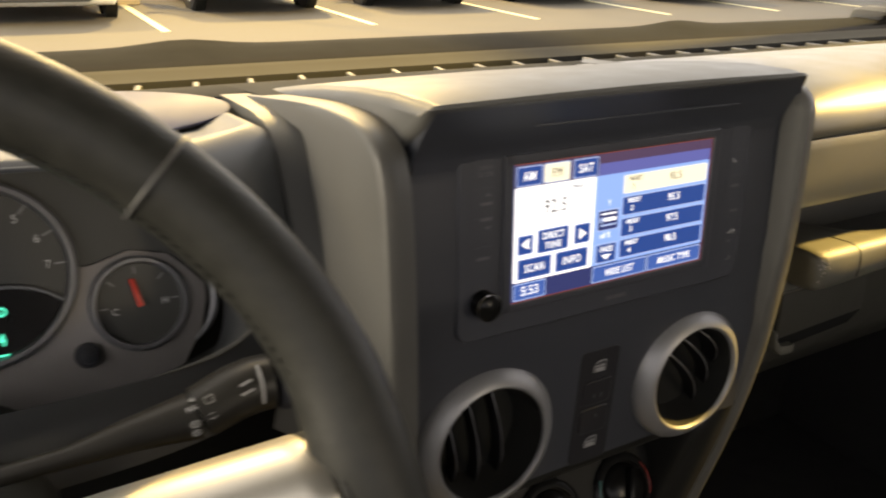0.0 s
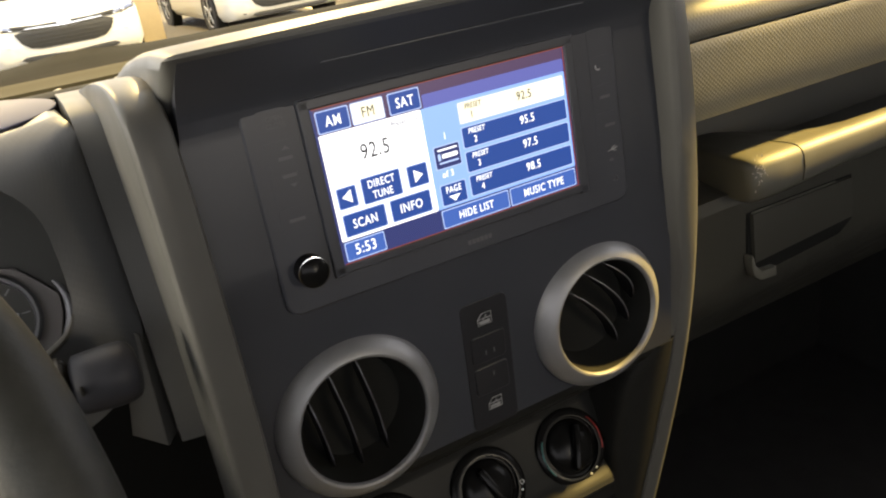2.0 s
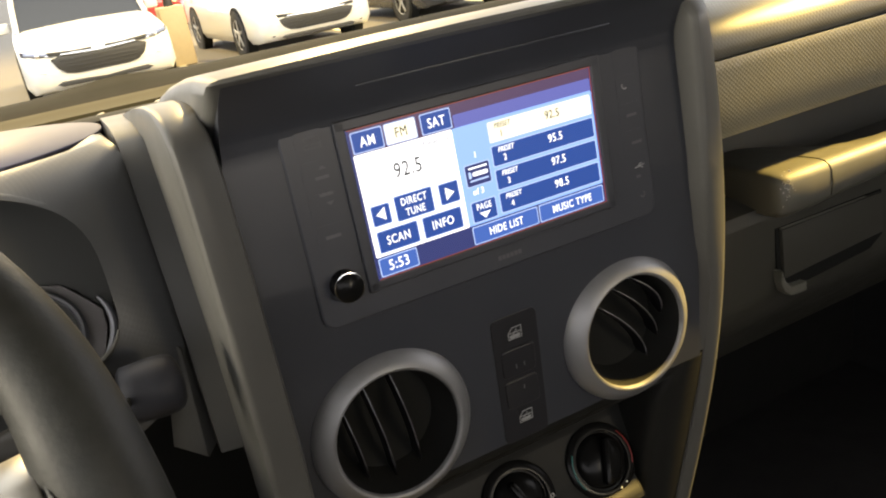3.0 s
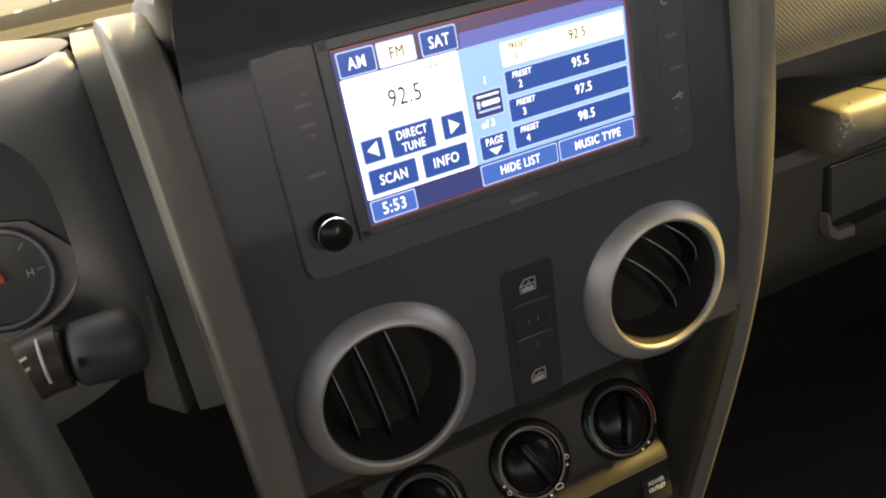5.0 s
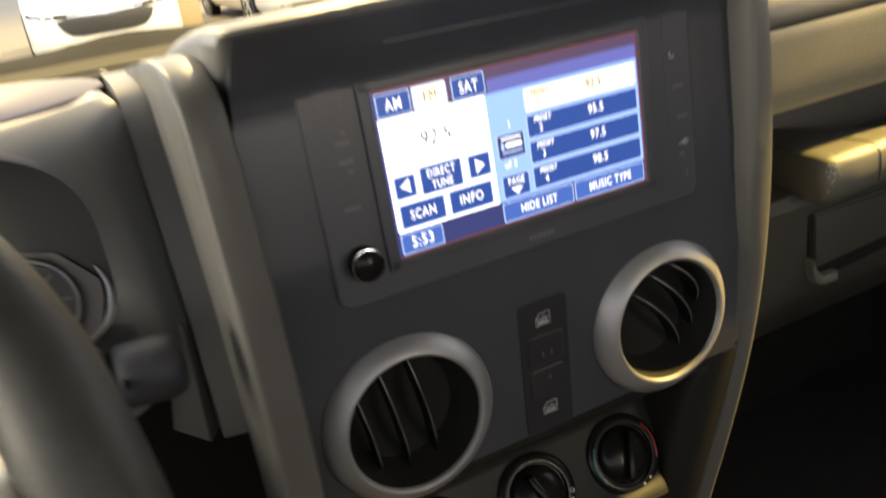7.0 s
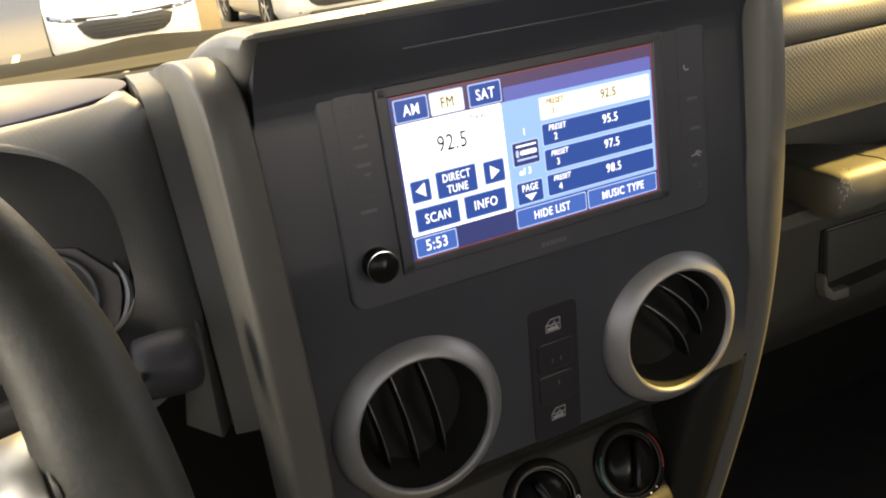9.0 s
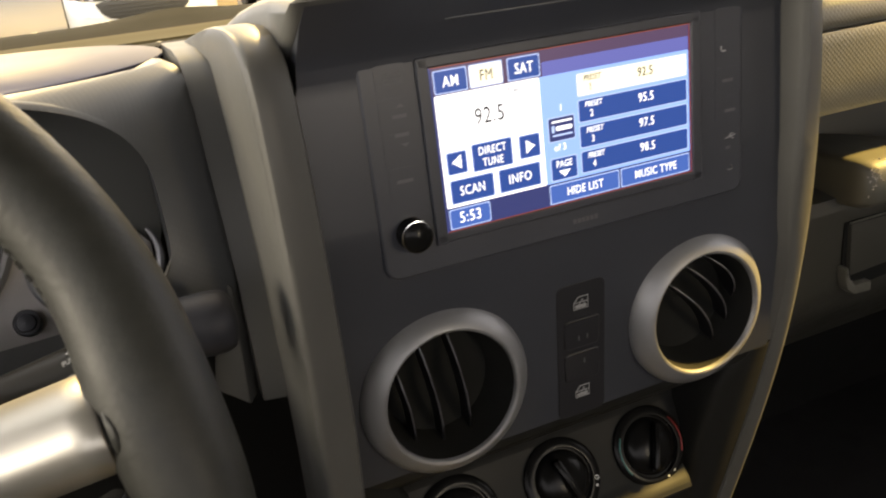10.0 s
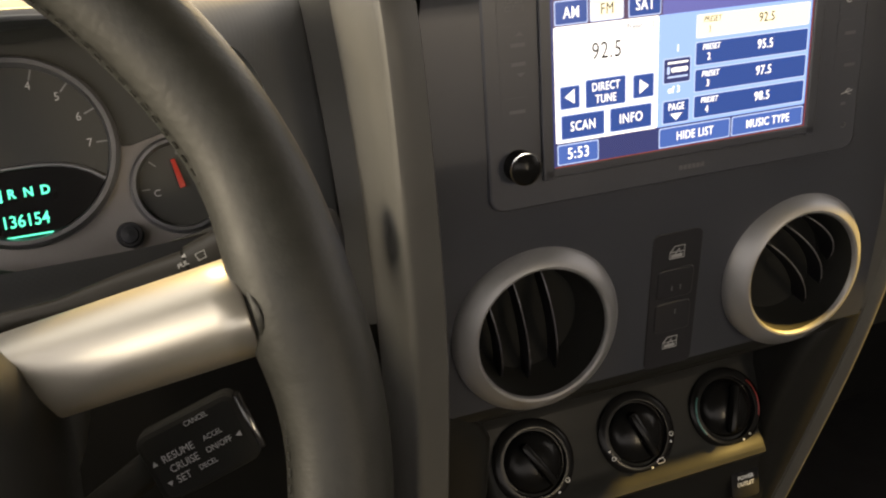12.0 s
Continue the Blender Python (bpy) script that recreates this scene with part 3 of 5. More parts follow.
for cx, cy, w, h in ((0, 0.0391, 0.1455, 0.0007), (0, -0.0391, 0.1455, 0.0007), (0.0726, 0, 0.0006, 0.0785)):
    box((w, h, 0.0002), RD @ at(cx, cy, -0.0013), bm=edge)
part("screen_edge", edge, S_RED, display, "faint red rim of the screen")


def field(name, x0, y1, x1, y0, mat, level=0.0, line=None, r=0.0008):
    """A lit area of the screen in millimetres, y up."""
    w, h, cx, cy = (x1 - x0) / 1000, (y1 - y0) / 1000, (x0 + x1) / 2000, (y0 + y1) / 2000
    z = -0.0016 + level
    if line is not None:
        part("outline", prism(round_rect(w, h, r, 3, cx, cy), 0.00006, RD @ at(0, 0, z)), line, display)
        w, h, z = w - 0.0010, h - 0.0010, z + 0.00008
    return part(name, prism(round_rect(w, h, r, 3, cx, cy), 0.00006, RD @ at(0, 0, z)), mat, display)


def caption(text, x, y, size, mat=None, wide=0.82, bold=0.00003, name="caption", slant=0.0):
    return wording(name, text, size / 1000, RD @ at(x / 1000, y / 1000, -0.0011), mat or S_TEXT, display, wide * 0.93, bold, space=1.10, slant=slant)


field("top_bar", -72, 38.7, 72, 26.2, S_TOP)
field("top_glow", -15, 33, 72, 26.2, glow("screen_top_glow", (0.10, 0.11, 0.36), 0.75), 0.00005)
field("list_area", -17, 26.2, 72, -27.5, S_SKY, 0.00005)
field("tuner_area", -72, 26.2, -17, -27.5, S_WHITE, 0.00012)
for text, x0, x1, cell, ink in (("AM", -71.5, -54.5, S_BLUE, S_TEXT), ("FM", -53.5, -36, S_CREAM, S_INK), ("SAT", -33.5, -16, S_BLUE, S_TEXT)):
    field("soft_button", x0, 37.6, x1, 26.8, cell, 0.0002, S_LINE)
    caption(text, (x0 + x1) / 2, 31.9, 7.2, ink, bold=0.00003 if ink is S_TEXT else 0.0)
caption("Preset", -30.2, 22.6, 3.9, glow("screen_grey_ink", (0.22, 0.23, 0.27), 0.6), bold=0.00008)
caption("1", -20.2, 22.6, 4.6, S_INK)
caption("92.5", -45, 13.2, 11.0, S_INK, 0.84, 0.00003)
for nm, x0, y1, x1, y0 in (("arrow_button", -69.8, -0.6, -59, -11.8), ("soft_button", -56.5, 1.0, -34.5, -12.8), ("arrow_button", -31, 0.2, -19, -11.6), ("soft_button", -69.5, -14.2, -46, -26.2), ("soft_button", -43.5, -14.2, -20, -26.2)):
    field(nm, x0, y1, x1, y0, S_BLUE, 0.0002, S_LINE)
for x, s in ((-64.4, -1), (-25, 1)):
    part("arrow", prism([(s * 0.0028, 0), (-s * 0.0022, 0.0034), (-s * 0.0022, -0.0034)], 0.00006, RD @ at(x / 1000, -0.0058, -0.0011)), S_TEXT, display)
caption("DIRECT", -45.5, -3.2, 5.6, wide=0.78)
caption("TUNE", -45.5, -9.0, 5.6, wide=0.78)
caption("SCAN", -57.8, -20.3, 6.6, wide=0.80)
caption("INFO", -31.8, -20.3, 6.6, wide=0.86)
field("soft_button", -71.5, -28.3, -49.5, -38.3, S_PALE, 0.0002, S_LINE)
caption("5:53", -60.5, -33.3, 7.8, wide=0.88)
field("soft_button", -15.8, -28.3, 26, -38.3, S_PALE, 0.0002, S_LINE)
field("soft_button", 27, -28.3, 71.3, -38.3, S_PALE, 0.0002, S_LINE)
caption("HIDE LIST", 5, -33.4, 6.2, wide=0.80)
caption("MUSIC TYPE", 49.2, -33.4, 6.2, wide=0.80)
caption("1", -6.3, 9.8, 4.8)
caption("of 3", -8.0, -9.8, 4.8, wide=0.9)
field("list_icon", -14.2, 5.6, 1.4, -6.8, S_NAVY, 0.0002, S_LINE)
field("icon_bar", -11.8, 3.6, -0.5, 2.9, S_TEXT, 0.0005)
field("icon_bar", -9.8, 0.9, -0.5, -1.3, S_TEXT, 0.0005)
field("icon_bar", -11.8, -3.2, -0.5, -3.9, S_LINE, 0.0005)
field("icon_bar", -12.2, 1.6, -10.6, -2.2, S_LINE, 0.0005)
field("soft_button", -14.2, -14.8, 1.4, -26.6, S_BLUE, 0.0002, S_LINE)
caption("PAGE", -6.4, -18.4, 5.0, wide=0.78)
part("arrow", prism([(-0.0034, 0.0016), (0.0034, 0.0016), (0, -0.0018)], 0.00006, RD @ at(-0.0064, -0.0232, -0.0011)), S_TEXT, display)
for k, (num, freq) in enumerate((("1", "92.5"), ("2", "95.5"), ("3", "97.5"), ("4", "98.5"))):
    top = 24.6 - 13.0 * k
    cell, ink = (S_CREAM, S_INK) if k == 0 else (S_BLUE, S_TEXT)
    field("preset_button", 3.6, top, 70.8, top - 11.6, cell, 0.0002, S_LINE)
    caption("PRESET", 12.6, top - 2.9, 3.9, ink, 0.80, slant=0.22)
    caption(num, 11.4, top - 7.6, 4.9, ink, 0.85)
    caption(freq, 44.5, top - 5.2, 6.4, ink, 0.86)
# keys beside the screen
for side, xs in ((-1, -0.0915), (1, 0.0975)):
    for k, z in enumerate((0.0375, 0.0225, 0.0065, -0.0095)):
        part("side_key", prism(round_rect(0.0150, 0.0130, 0.002), 0.00012, RF @ at(xs, z, 0.0001)), RADIO_BLACK, radio)
wording("caption", "OPEN", 0.0034, RF @ at(-0.0905, 0.0396, 0.0003), MARK_DIM, radio, 0.95)
wording("caption", "CLOSE", 0.0034, RF @ at(-0.0905, 0.0362, 0.0003), MARK_DIM, radio, 0.95)
for z, s in ((0.0245, 1), (0.0080, -1)):
    part("key_arrow", prism([(-0.0020, 0), (0.0020, 0), (0, s * 0.0018)], 0.0001, RF @ at(-0.0885, z, 0.0003)), MARK_DIM, radio, "small printed arrow")
for x, z, w in ((-0.0895, 0.0205, 0.007), (-0.0895, 0.0120, 0.007), (-0.0910, -0.0095, 0.008), (0.0985, 0.0060, 0.0070), (0.1000, -0.0105, 0.0070), (0.0985, -0.0310, 0.003)):
    part("printed_bar", box((w, 0.0016, 0.0001), RF @ at(x, z, 0.0003)), MARK_DIM, radio)
arc = [(0.0018 * math.cos(a), 0.0018 * math.sin(a), 0) for a in (radians(d) for d in range(150, 321, 20))]
part("phone_mark", tube(arc, 0.00045, 6, m=RF @ at(0.0958, 0.0235, 0.0003)), MARK_FAINT, radio, "small printed handset mark")
usb = tube([(-0.0034, -0.0006, 0), (0.0036, 0.0006, 0)], 0.00030, 6, m=RF @ at(0.1000, -0.0250, 0.0003))
tube([(-0.001, -0.0002, 0), (0.0004, 0.0014, 0), (0.0020, 0.0016, 0)], 0.00028, 6, m=RF @ at(0.1000, -0.0250, 0.0003), bm=usb)
tube([(0.0, 0.0, 0), (0.0014, -0.0012, 0), (0.0026, -0.0012, 0)], 0.00028, 6, m=RF @ at(0.1000, -0.0250, 0.0003), bm=usb)
part("plug_mark", usb, MARK_FAINT, radio, "small printed plug mark")
hook = [(0.0016 * math.cos(a), 0.0016 * math.sin(a), 0) for a in (radians(d) for d in range(200, 421, 20))]
part("hook_mark", tube(hook, 0.00035, 6, m=RF @ at(0.0998, -0.0425, 0.0003)), MARK_DIM, radio)
lg = bmesh.new()
for k in range(6):
    box((0.0020, 0.0024, 0.0001), RF @ at(-0.002 + 0.0026 * k, -0.0505, 0.0002), bm=lg)
part("badge", lg, MARK_DIM, radio, "dim grey badge bars")
knob = lathe([(0.0078, -0.004), (0.0078, 0.0070), (0.0074, 0.0086), (0.0062, 0.0096), (0.0001, 0.0104)], 40, RF @ at(-0.0915, -0.0350, 0.0))
vol = part("volume_knob", knob, DIAL_BLACK, radio, "gloss black round knob")
# chrome ring added to draw the highlight on the knob's rim
part("knob_glint", tube([(0.0076 * math.cos(t), 0.0076 * math.sin(t), 0.0083) for t in (2 * math.pi * j / 40 for j in range(40))], 0.00035, 6, True, RF @ at(-0.0915, -0.0350, 0.0)), CHROME, vol, "thin chrome ring added for the rim's highlight")

# ---- window switches ----
sw = thing("window_switch_panel", "black window switch panel with two white door marks", "switch panel")
SW = pose(0.003, 0.0112, -0.131, 5.48, 0, 0) @ FACE
part("plate", prism(round_rect(0.031, 0.086, 0.004), 0.004, SW @ at(0, 0, -0.0038), 0.0003), SWITCH_BLACK, sw, angle=8)
for z in (0.0120, -0.0095):
    rk = prism(round_rect(0.0230, 0.0190, 0.003), 0.0010, SW @ at(0, z, 0.0002) @ pose(0, 0, 0, 2 if z > 0 else -2, 0, 0), 0.0008)
    part("rocker", rk, SWITCH_BLACK, sw, angle=8)


def door_mark(m, parent):
    """A small drawing of a car door with a window."""
    b = tube([(-0.0046, -0.0034, 0), (-0.0046, 0.0006, 0), (-0.0018, 0.0040, 0), (0.0044, 0.0040, 0), (0.0044, -0.0034, 0)], 0.00030, 6, True, m)
    tube([(-0.0042, 0.0006, 0), (0.0042, 0.0006, 0)], 0.00028, 6, m=m, bm=b)
    tube([(-0.0016, -0.0012, 0), (0.0010, 0.0026, 0), (0.0020, -0.0010, 0)], 0.00026, 6, m=m, bm=b)
    box((0.0070, 0.0020, 0.0002), m @ at(-0.0002, -0.0018, 0), bm=b)
    part("door_mark", b, MARK_FAINT, parent, "white printed door mark")


door_mark(SW @ at(-0.0005, 0.0310, 0.0009), sw)
door_mark(SW @ at(0.0000, -0.0270, 0.0009), sw)
for x, z in ((-0.0025, 0.0095), (0.0030, 0.0095), (0.0010, -0.006)):
    part("tick", box((0.0009, 0.0030, 0.0001), SW @ at(x, z, 0.0016)), MARK_DIM, sw)

# ---- climate knobs ----
def climate_knob(cx, cz, turn, marks):
    m = DASH @ pose(cx, 0.1778 + 0.5 * cz, cz, -26.5, 0, 0) @ FACE
    k = thing("climate_knob", "black round climate dial with small white symbols", "dial", m, "climate dials")
    part("dial_ring", lathe([(0.0275, -0.006), (0.0275, 0.0030), (0.0264, 0.0040), (0.0240, 0.0050), (0.0215, 0.0048), (0.0206, 0.0020), (0.0001, 0.0020)], 48), DIAL_BLACK, k)
    part("cap", lathe([(0.0200, 0.001), (0.0192, 0.0040), (0.0165, 0.0064), (0.0115, 0.0082), (0.0060, 0.0091), (0.0001, 0.0094)], 40), DIAL_BLACK, k, "black turning cap")
    part("grip", box((0.006, 0.033, 0.009), pose(0, 0, 0.0105, 0, 0, turn), 0.0028), DIAL_BLACK, k, "raised grip bar")
    for a, r, kind in marks:
        mm = at(r * math.cos(radians(a)), r * math.sin(radians(a)), 0.0054)
        if kind == "dot":
            part("dot", lathe([(0.0007, 0), (0.0007, 0.0002), (0.0001, 0.0002)], 12, mm), MARK, k)
        elif kind == "ring":
            part("symbol", tube([(0.0013 * math.cos(t), 0.0013 * math.sin(t), 0) for t in (2 * math.pi * j / 12 for j in range(12))], 0.0003, 6, True, mm), MARK, k)
        else:
            b = tube([(-0.003, 0, 0), (-0.001, 0.0018, 0), (0.002, 0.0018, 0), (0.003, 0, 0), (0.002, -0.0012, 0), (-0.002, -0.0012, 0)], 0.0003, 6, True, mm)
            part("symbol", b, MARK, k, "white car symbol")
    return k


climate_dials = [climate_knob(-0.0675, -0.246, 30, ((-62, 0.0245, "dot"), (-120, 0.0245, "dot"), (-40, 0.0245, "ring"))),
                 climate_knob(0.0069, -0.246, 20, ((-14, 0.0238, "ring"), (-26, 0.0240, "dot"), (-152, 0.0240, "ring"), (-165, 0.0240, "dot"), (-62, 0.0238, "car"), (-80, 0.0240, "dot"))),
                 climate_knob(0.0764, -0.246, -20, ((-60, 0.0235, "dot"), (-75, 0.0235, "dot")))]
HOT_RED = material("dial_red_print", (0.22, 0.015, 0.012), 0.4)
COLD_TEAL = material("dial_teal_print", (0.02, 0.12, 0.11), 0.4)
warm = climate_dials[2]
for name, mat, a0, a1 in (("hot_band", HOT_RED, -25, 45), ("cold_band", COLD_TEAL, 150, 215)):
    arc = [(0.0243 * math.cos(radians(a)), 0.0243 * math.sin(radians(a)), 0.0049) for a in range(a0, a1, 7)]
    part(name, tube(arc, 0.0005, 6), mat, warm, "dim coloured band on the dial")
# chrome crescents that catch the light under the dials, and the outlet label
for cx, cz in ((0.0069, -0.246), (0.0764, -0.246)):
    crescent = [(0.0285 * math.cos(radians(a)), 0.0285 * math.sin(radians(a)), 0.0) for a in range(225, 316, 10)]
    part("dial_lip", tube(crescent, [0.0006 + 0.0014 * math.sin(math.pi * i / 9) for i in range(10)], 8, m=pose(cx, 0.1768 + 0.5 * cz, cz, -26.5, 0, 0) @ FACE), TRIM_GREY, stack, "rounded lip below a dial")
out = thing("outlet_label", "small white power outlet label on black plastic", "label", DASH @ pose(0.106, face_y(-0.318) - 0.0016, -0.318, -8, 0, 0) @ FACE)
part("plate", prism(round_rect(0.024, 0.036, 0.003), 0.0012, at(0, 0, -0.0008), 0.0004), GLOSS_BLACK, out)
bt = tube([(-0.0055, -0.003, 0), (0.0055, -0.003, 0), (0.0055, 0.003, 0), (-0.0055, 0.003, 0)], 0.0004, 6, True, at(0, 0.0100, 0.0006))
for x in (-0.0032, 0.0032):
    box((0.002, 0.0014, 0.0002), at(x, 0.0142, 0.0006), bm=bt)
    box((0.0022, 0.0005, 0.0002), at(x, 0.0100, 0.0006), bm=bt)
part("battery_mark", bt, MARK, out, "printed battery mark")
wording("caption", "POWER", 0.0046, at(0, -0.0005, 0.0006), MARK, out, 0.85, 0.0001)
wording("caption", "OUTLET", 0.0046, at(0, -0.0058, 0.0006), MARK, out, 0.85, 0.0001)

# ---- gauge hood and gauges ----
hood = thing("gauge_hood", "rounded dark grey hood over the gauges with a flat cap", "gauge hood")


def squircle(cx, cz, a, b, n, k=72):
    out = []
    for i in range(k):
        t = 2 * math.pi * i / k
        c, s = math.cos(t), math.sin(t)
        out.append((cx + a * math.copysign(abs(c) ** (2 / n), c), cz + b * math.copysign(abs(s) ** (2 / n), s)))
    return out


def hood_ring(cx, cz, a, b, n, y0, tilt, curl=0.0):
    return [(x, y0 + tilt * z + curl * ((x - cx) / a) ** 4, z) for x, z in squircle(cx, cz, a, b, n)]


OVER = [(-0.127, 0.0575), (-0.057, 0.0600), (-0.030, 0.0660), (-0.010, 0.0735), (0.012, 0.0830), (0.028, 0.0900), (0.040, 0.0960), (0.0450, 0.1010), (0.0490, 0.1060), (0.0525, 0.1160)]
dip = [(-0.225, 0.0125), (-0.205, 0.0098), (-0.190, 0.0050), (-0.177, 0.0)]
HX, HZ, HA, HB = -0.345, -0.0295, 0.1766, 0.0830
outer = []
for i in range(72):
    t = 2 * math.pi * i / 72
    c, sn = math.cos(t), math.sin(t)
    k = 26.0 if sn > 0 else 3.4  # square shoulders, rounded below
    x, z = HX + HA * math.copysign(abs(c) ** (2 / k), c), HZ + HB * math.copysign(abs(sn) ** (2 / k), sn)
    outer.append((x, lerp(OVER, z) + 0.0004, z - (lerp(dip, x) if z > 0.03 else 0.0)))
inner = []
for x, z in squircle(-0.345, -0.0100, 0.1490, 0.0612, 3.0)[:37] + squircle(-0.345, -0.0100, 0.1490, 0.0490, 4.5)[37:]:
    inner.append((x, 0.0600 + 0.20 * z, z))
blend = []
for k in range(9):
    t = k / 8
    blend.append([tuple(a + (b - a) * t - (0.0016 * math.sin(math.pi * t) if j == 1 else 0) for j, (a, b) in enumerate(zip(p, q))) for p, q in zip(outer, inner)])
rings = [[(x * 0.998 - 0.0007, y + 0.09, z * 0.98) for x, y, z in outer], [(x, y + 0.003, z) for x, y, z in outer]] + blend
for inset, deep in ((-0.0004, 0.0006), (-0.0020, 0.0020), (-0.0030, 0.0050)):
    rings.append([(-0.345 + (x + 0.345) * (1 - inset / 0.146), y + deep, -0.010 + (z + 0.010) * (1 - inset / 0.061)) for x, y, z in inner])
rings.append([(-0.345 + (x + 0.345) * 0.985, 0.150 + 0.40 * z, -0.010 + (z + 0.010) * 1.02 - 0.010 - 0.75 * max(0.0, -0.010 - z)) for x, y, z in rings[-1]])
part("shell", loft(rings, False), HOOD_GREY, hood, "rounded grained shell", angle=60)
CAP = pose(-0.302, 0.180, 0.0520, 11.5, 0, 0)
part("cap_base", loft([[(x, y, z) for x, y in ellipse(0.132 * k, 0.046 * k, 72)] for k, z in ((0.78, -0.0110), (0.88, -0.0060), (0.95, -0.0015), (0.975, 0.0008))], True, True, CAP), DASH_GREY, hood, "dark dished underside of the cap")
cap = loft([[(x, y, z) for x, y in ellipse(0.132 * k, 0.046 * k, 72)] for k, z in ((0.98, 0.0006), (0.997, 0.0012), (1.0, 0.0020), (0.997, 0.0028), (0.985, 0.0032))], True, True, CAP)
part("cap", cap, CAP_GREY, hood, "smooth flat cap tinted for the sky it mirrors")
lip_path = squircle(-0.345, -0.010, 0.1440, 0.0600, 3.0)
for i0, i1, r in ((11, 30, 0.0016),):
    pts = [(x, 0.0600 + 0.20 * z, z) for x, z in lip_path[i0:i1]]
    n = len(pts) - 1
    part("opening_lip", tube(pts, [r * math.sin(math.pi * (i + 0.4) / (n + 0.8)) ** 0.6 for i in range(n + 1)], 8), HOOD_GREY, hood, "bright edge of the opening")
# lighter trim grey stands in for light along the lower lip
pts = [(x, y - 0.0004, z + 0.0002) for x, y, z in inner[58:70]]
part("opening_lip", tube(pts, [0.0005 + 0.0011 * math.sin(math.pi * i / 11) for i in range(12)], 8), TRIM_GREY, hood, "lower edge of the opening, given a lighter grey as if lit")

GA = DASH @ pose(0, 0.170, 0, -21.8, 0, 0) @ FACE  # plane of the dials: x across, y up, z to the driver
VC = 1.077
cluster = thing("instrument_cluster", "instrument cluster with silver ringed dials and green display", "gauges", GA)
part("backing", prism(round_rect(0.30, 0.138, 0.05, 8, -0.345, -0.020), 0.002, at(0, 0, -0.006)), GAUGE_BLACK, cluster, "dark dial backing")
low = [(-0.485, -0.030), (-0.385, -0.026), (-0.300, -0.030), (-0.268, -0.033), (-0.245, -0.027), (-0.222, -0.033), (-0.210, -0.047), (-0.2035, -0.055), (-0.2045, -0.066), (-0.210, -0.082), (-0.224, -0.102), (-0.260, -0.116), (-0.30, -0.122), (-0.485, -0.125)]
part("lower_plate", prism(low, 0.004, at(0, 0, -0.004), 0.0012), GAUGE_GREY, cluster, "grey painted lower plate")
arc = [(-0.2425 + 0.0425 * math.cos(radians(a)), -0.062 + 0.034 * math.sin(radians(a)), 0.004) for a in range(-52, 31, 6)]
part("plate_edge", tube(arc, [0.0010 + 0.0018 * math.sin(math.pi * i / (len(arc) - 1)) for i in range(len(arc))], 8), SILVER, cluster, "bright curved edge")
TX, TY, TR = -0.328, -0.0285, 0.0535
part("tachometer_ring", lathe([(TR + 0.001, -0.004), (TR + 0.001, 0.004), (TR - 0.001, 0.0062), (TR - 0.0035, 0.0062), (TR - 0.0050, 0.002), (TR - 0.0050, -0.004)], 72, at(TX, TY, 0)), SILVER, cluster, "silver dial ring")
tach = part("tachometer_face", lathe([(TR - 0.004, 0), (0.0001, 0)], 64, at(TX, TY, 0.0002)), GAUGE_BLACK, cluster, "black dial face")
for k in range(8):
    a = radians(168 - 24 * k)
    if k < 8:
        wording("numeral", str(k), 0.0068, at(TX + 0.0385 * math.cos(a), TY + 0.0385 * math.sin(a), 0.0008), MARK, tach, 0.9)
    part("tick", box((0.0070, 0.0009, 0.0002), at(TX + 0.0455 * math.cos(a), TY + 0.0455 * math.sin(a), 0.0007) @ pose(0, 0, 0, 0, 0, math.degrees(a))), MARK_FAINT, tach)
# green display in the lower third of the dial
GREEN = glow("green_segments", (0.05, 0.80, 0.52), 1.1)
lcd_arc = []
for i in range(13):
    u = -1 + 2 * i / 12
    lcd_arc.append((TX + 0.0435 * u, TY - 0.0085 - 0.013 * abs(u) ** 3))
lcd = lcd_arc + [(TX + 0.0480 * math.cos(a), TY + 0.0480 * math.sin(a)) for a in (radians(d) for d in range(-30, -151, -8))]
lcd_part = part("lcd", prism(lcd, 0.0006, at(0, 0, 0.0012)), GLOSS_BLACK, cluster, "dark display window")
part("lcd_edge", tube([(x, y, 0.0025) for x, y in lcd_arc], 0.0013, 8), SILVER, cluster, "curved silver divider")
for k, ch in enumerate("PRND"):
    x = -0.3435 + 0.0088 * k
    if ch == "P":
        part("selected_box", box((0.0075, 0.0075, 0.0001), at(x, -0.0515, 0.0019)), GREEN, lcd_part, "green lit selector box")
        wording("letter", ch, 0.0068, at(x, -0.0515, 0.0021), GAUGE_BLACK, lcd_part, 0.95, 0.0001)
    else:
        wording("letter", ch, 0.0072, at(x, -0.0515, 0.0020), GREEN, lcd_part, 0.95, 0.0002)
wording("odometer", "136154", 0.0098, at(-0.3300, -0.0672, 0.0020), GREEN, lcd_part, 0.86, 0.00008, label="green odometer digits")
part("lcd_line", box((0.034, 0.0009, 0.0001), at(-0.334, -0.0755, 0.0019)), GREEN, lcd_part)
# temperature dial
QX, QY, QR = -0.2440, -0.0605, 0.0280
part("temperature_ring", lathe([(QR + 0.001, -0.004), (QR + 0.001, 0.004), (QR - 0.0008, 0.0060), (QR - 0.0026, 0.0060), (QR - 0.0036, 0.002), (QR - 0.0036, -0.004)], 56, at(QX, QY, 0)), SILVER, cluster, "silver dial ring")
temp = part("temperature_face", lathe([(QR - 0.003, 0), (0.0001, 0)], 48, at(QX, QY, 0.0006)), GAUGE_BLACK, cluster, "black dial face")
wording("letter", "C", 0.0058, at(QX - 0.0145, QY - 0.003, 0.0012), MARK, temp)
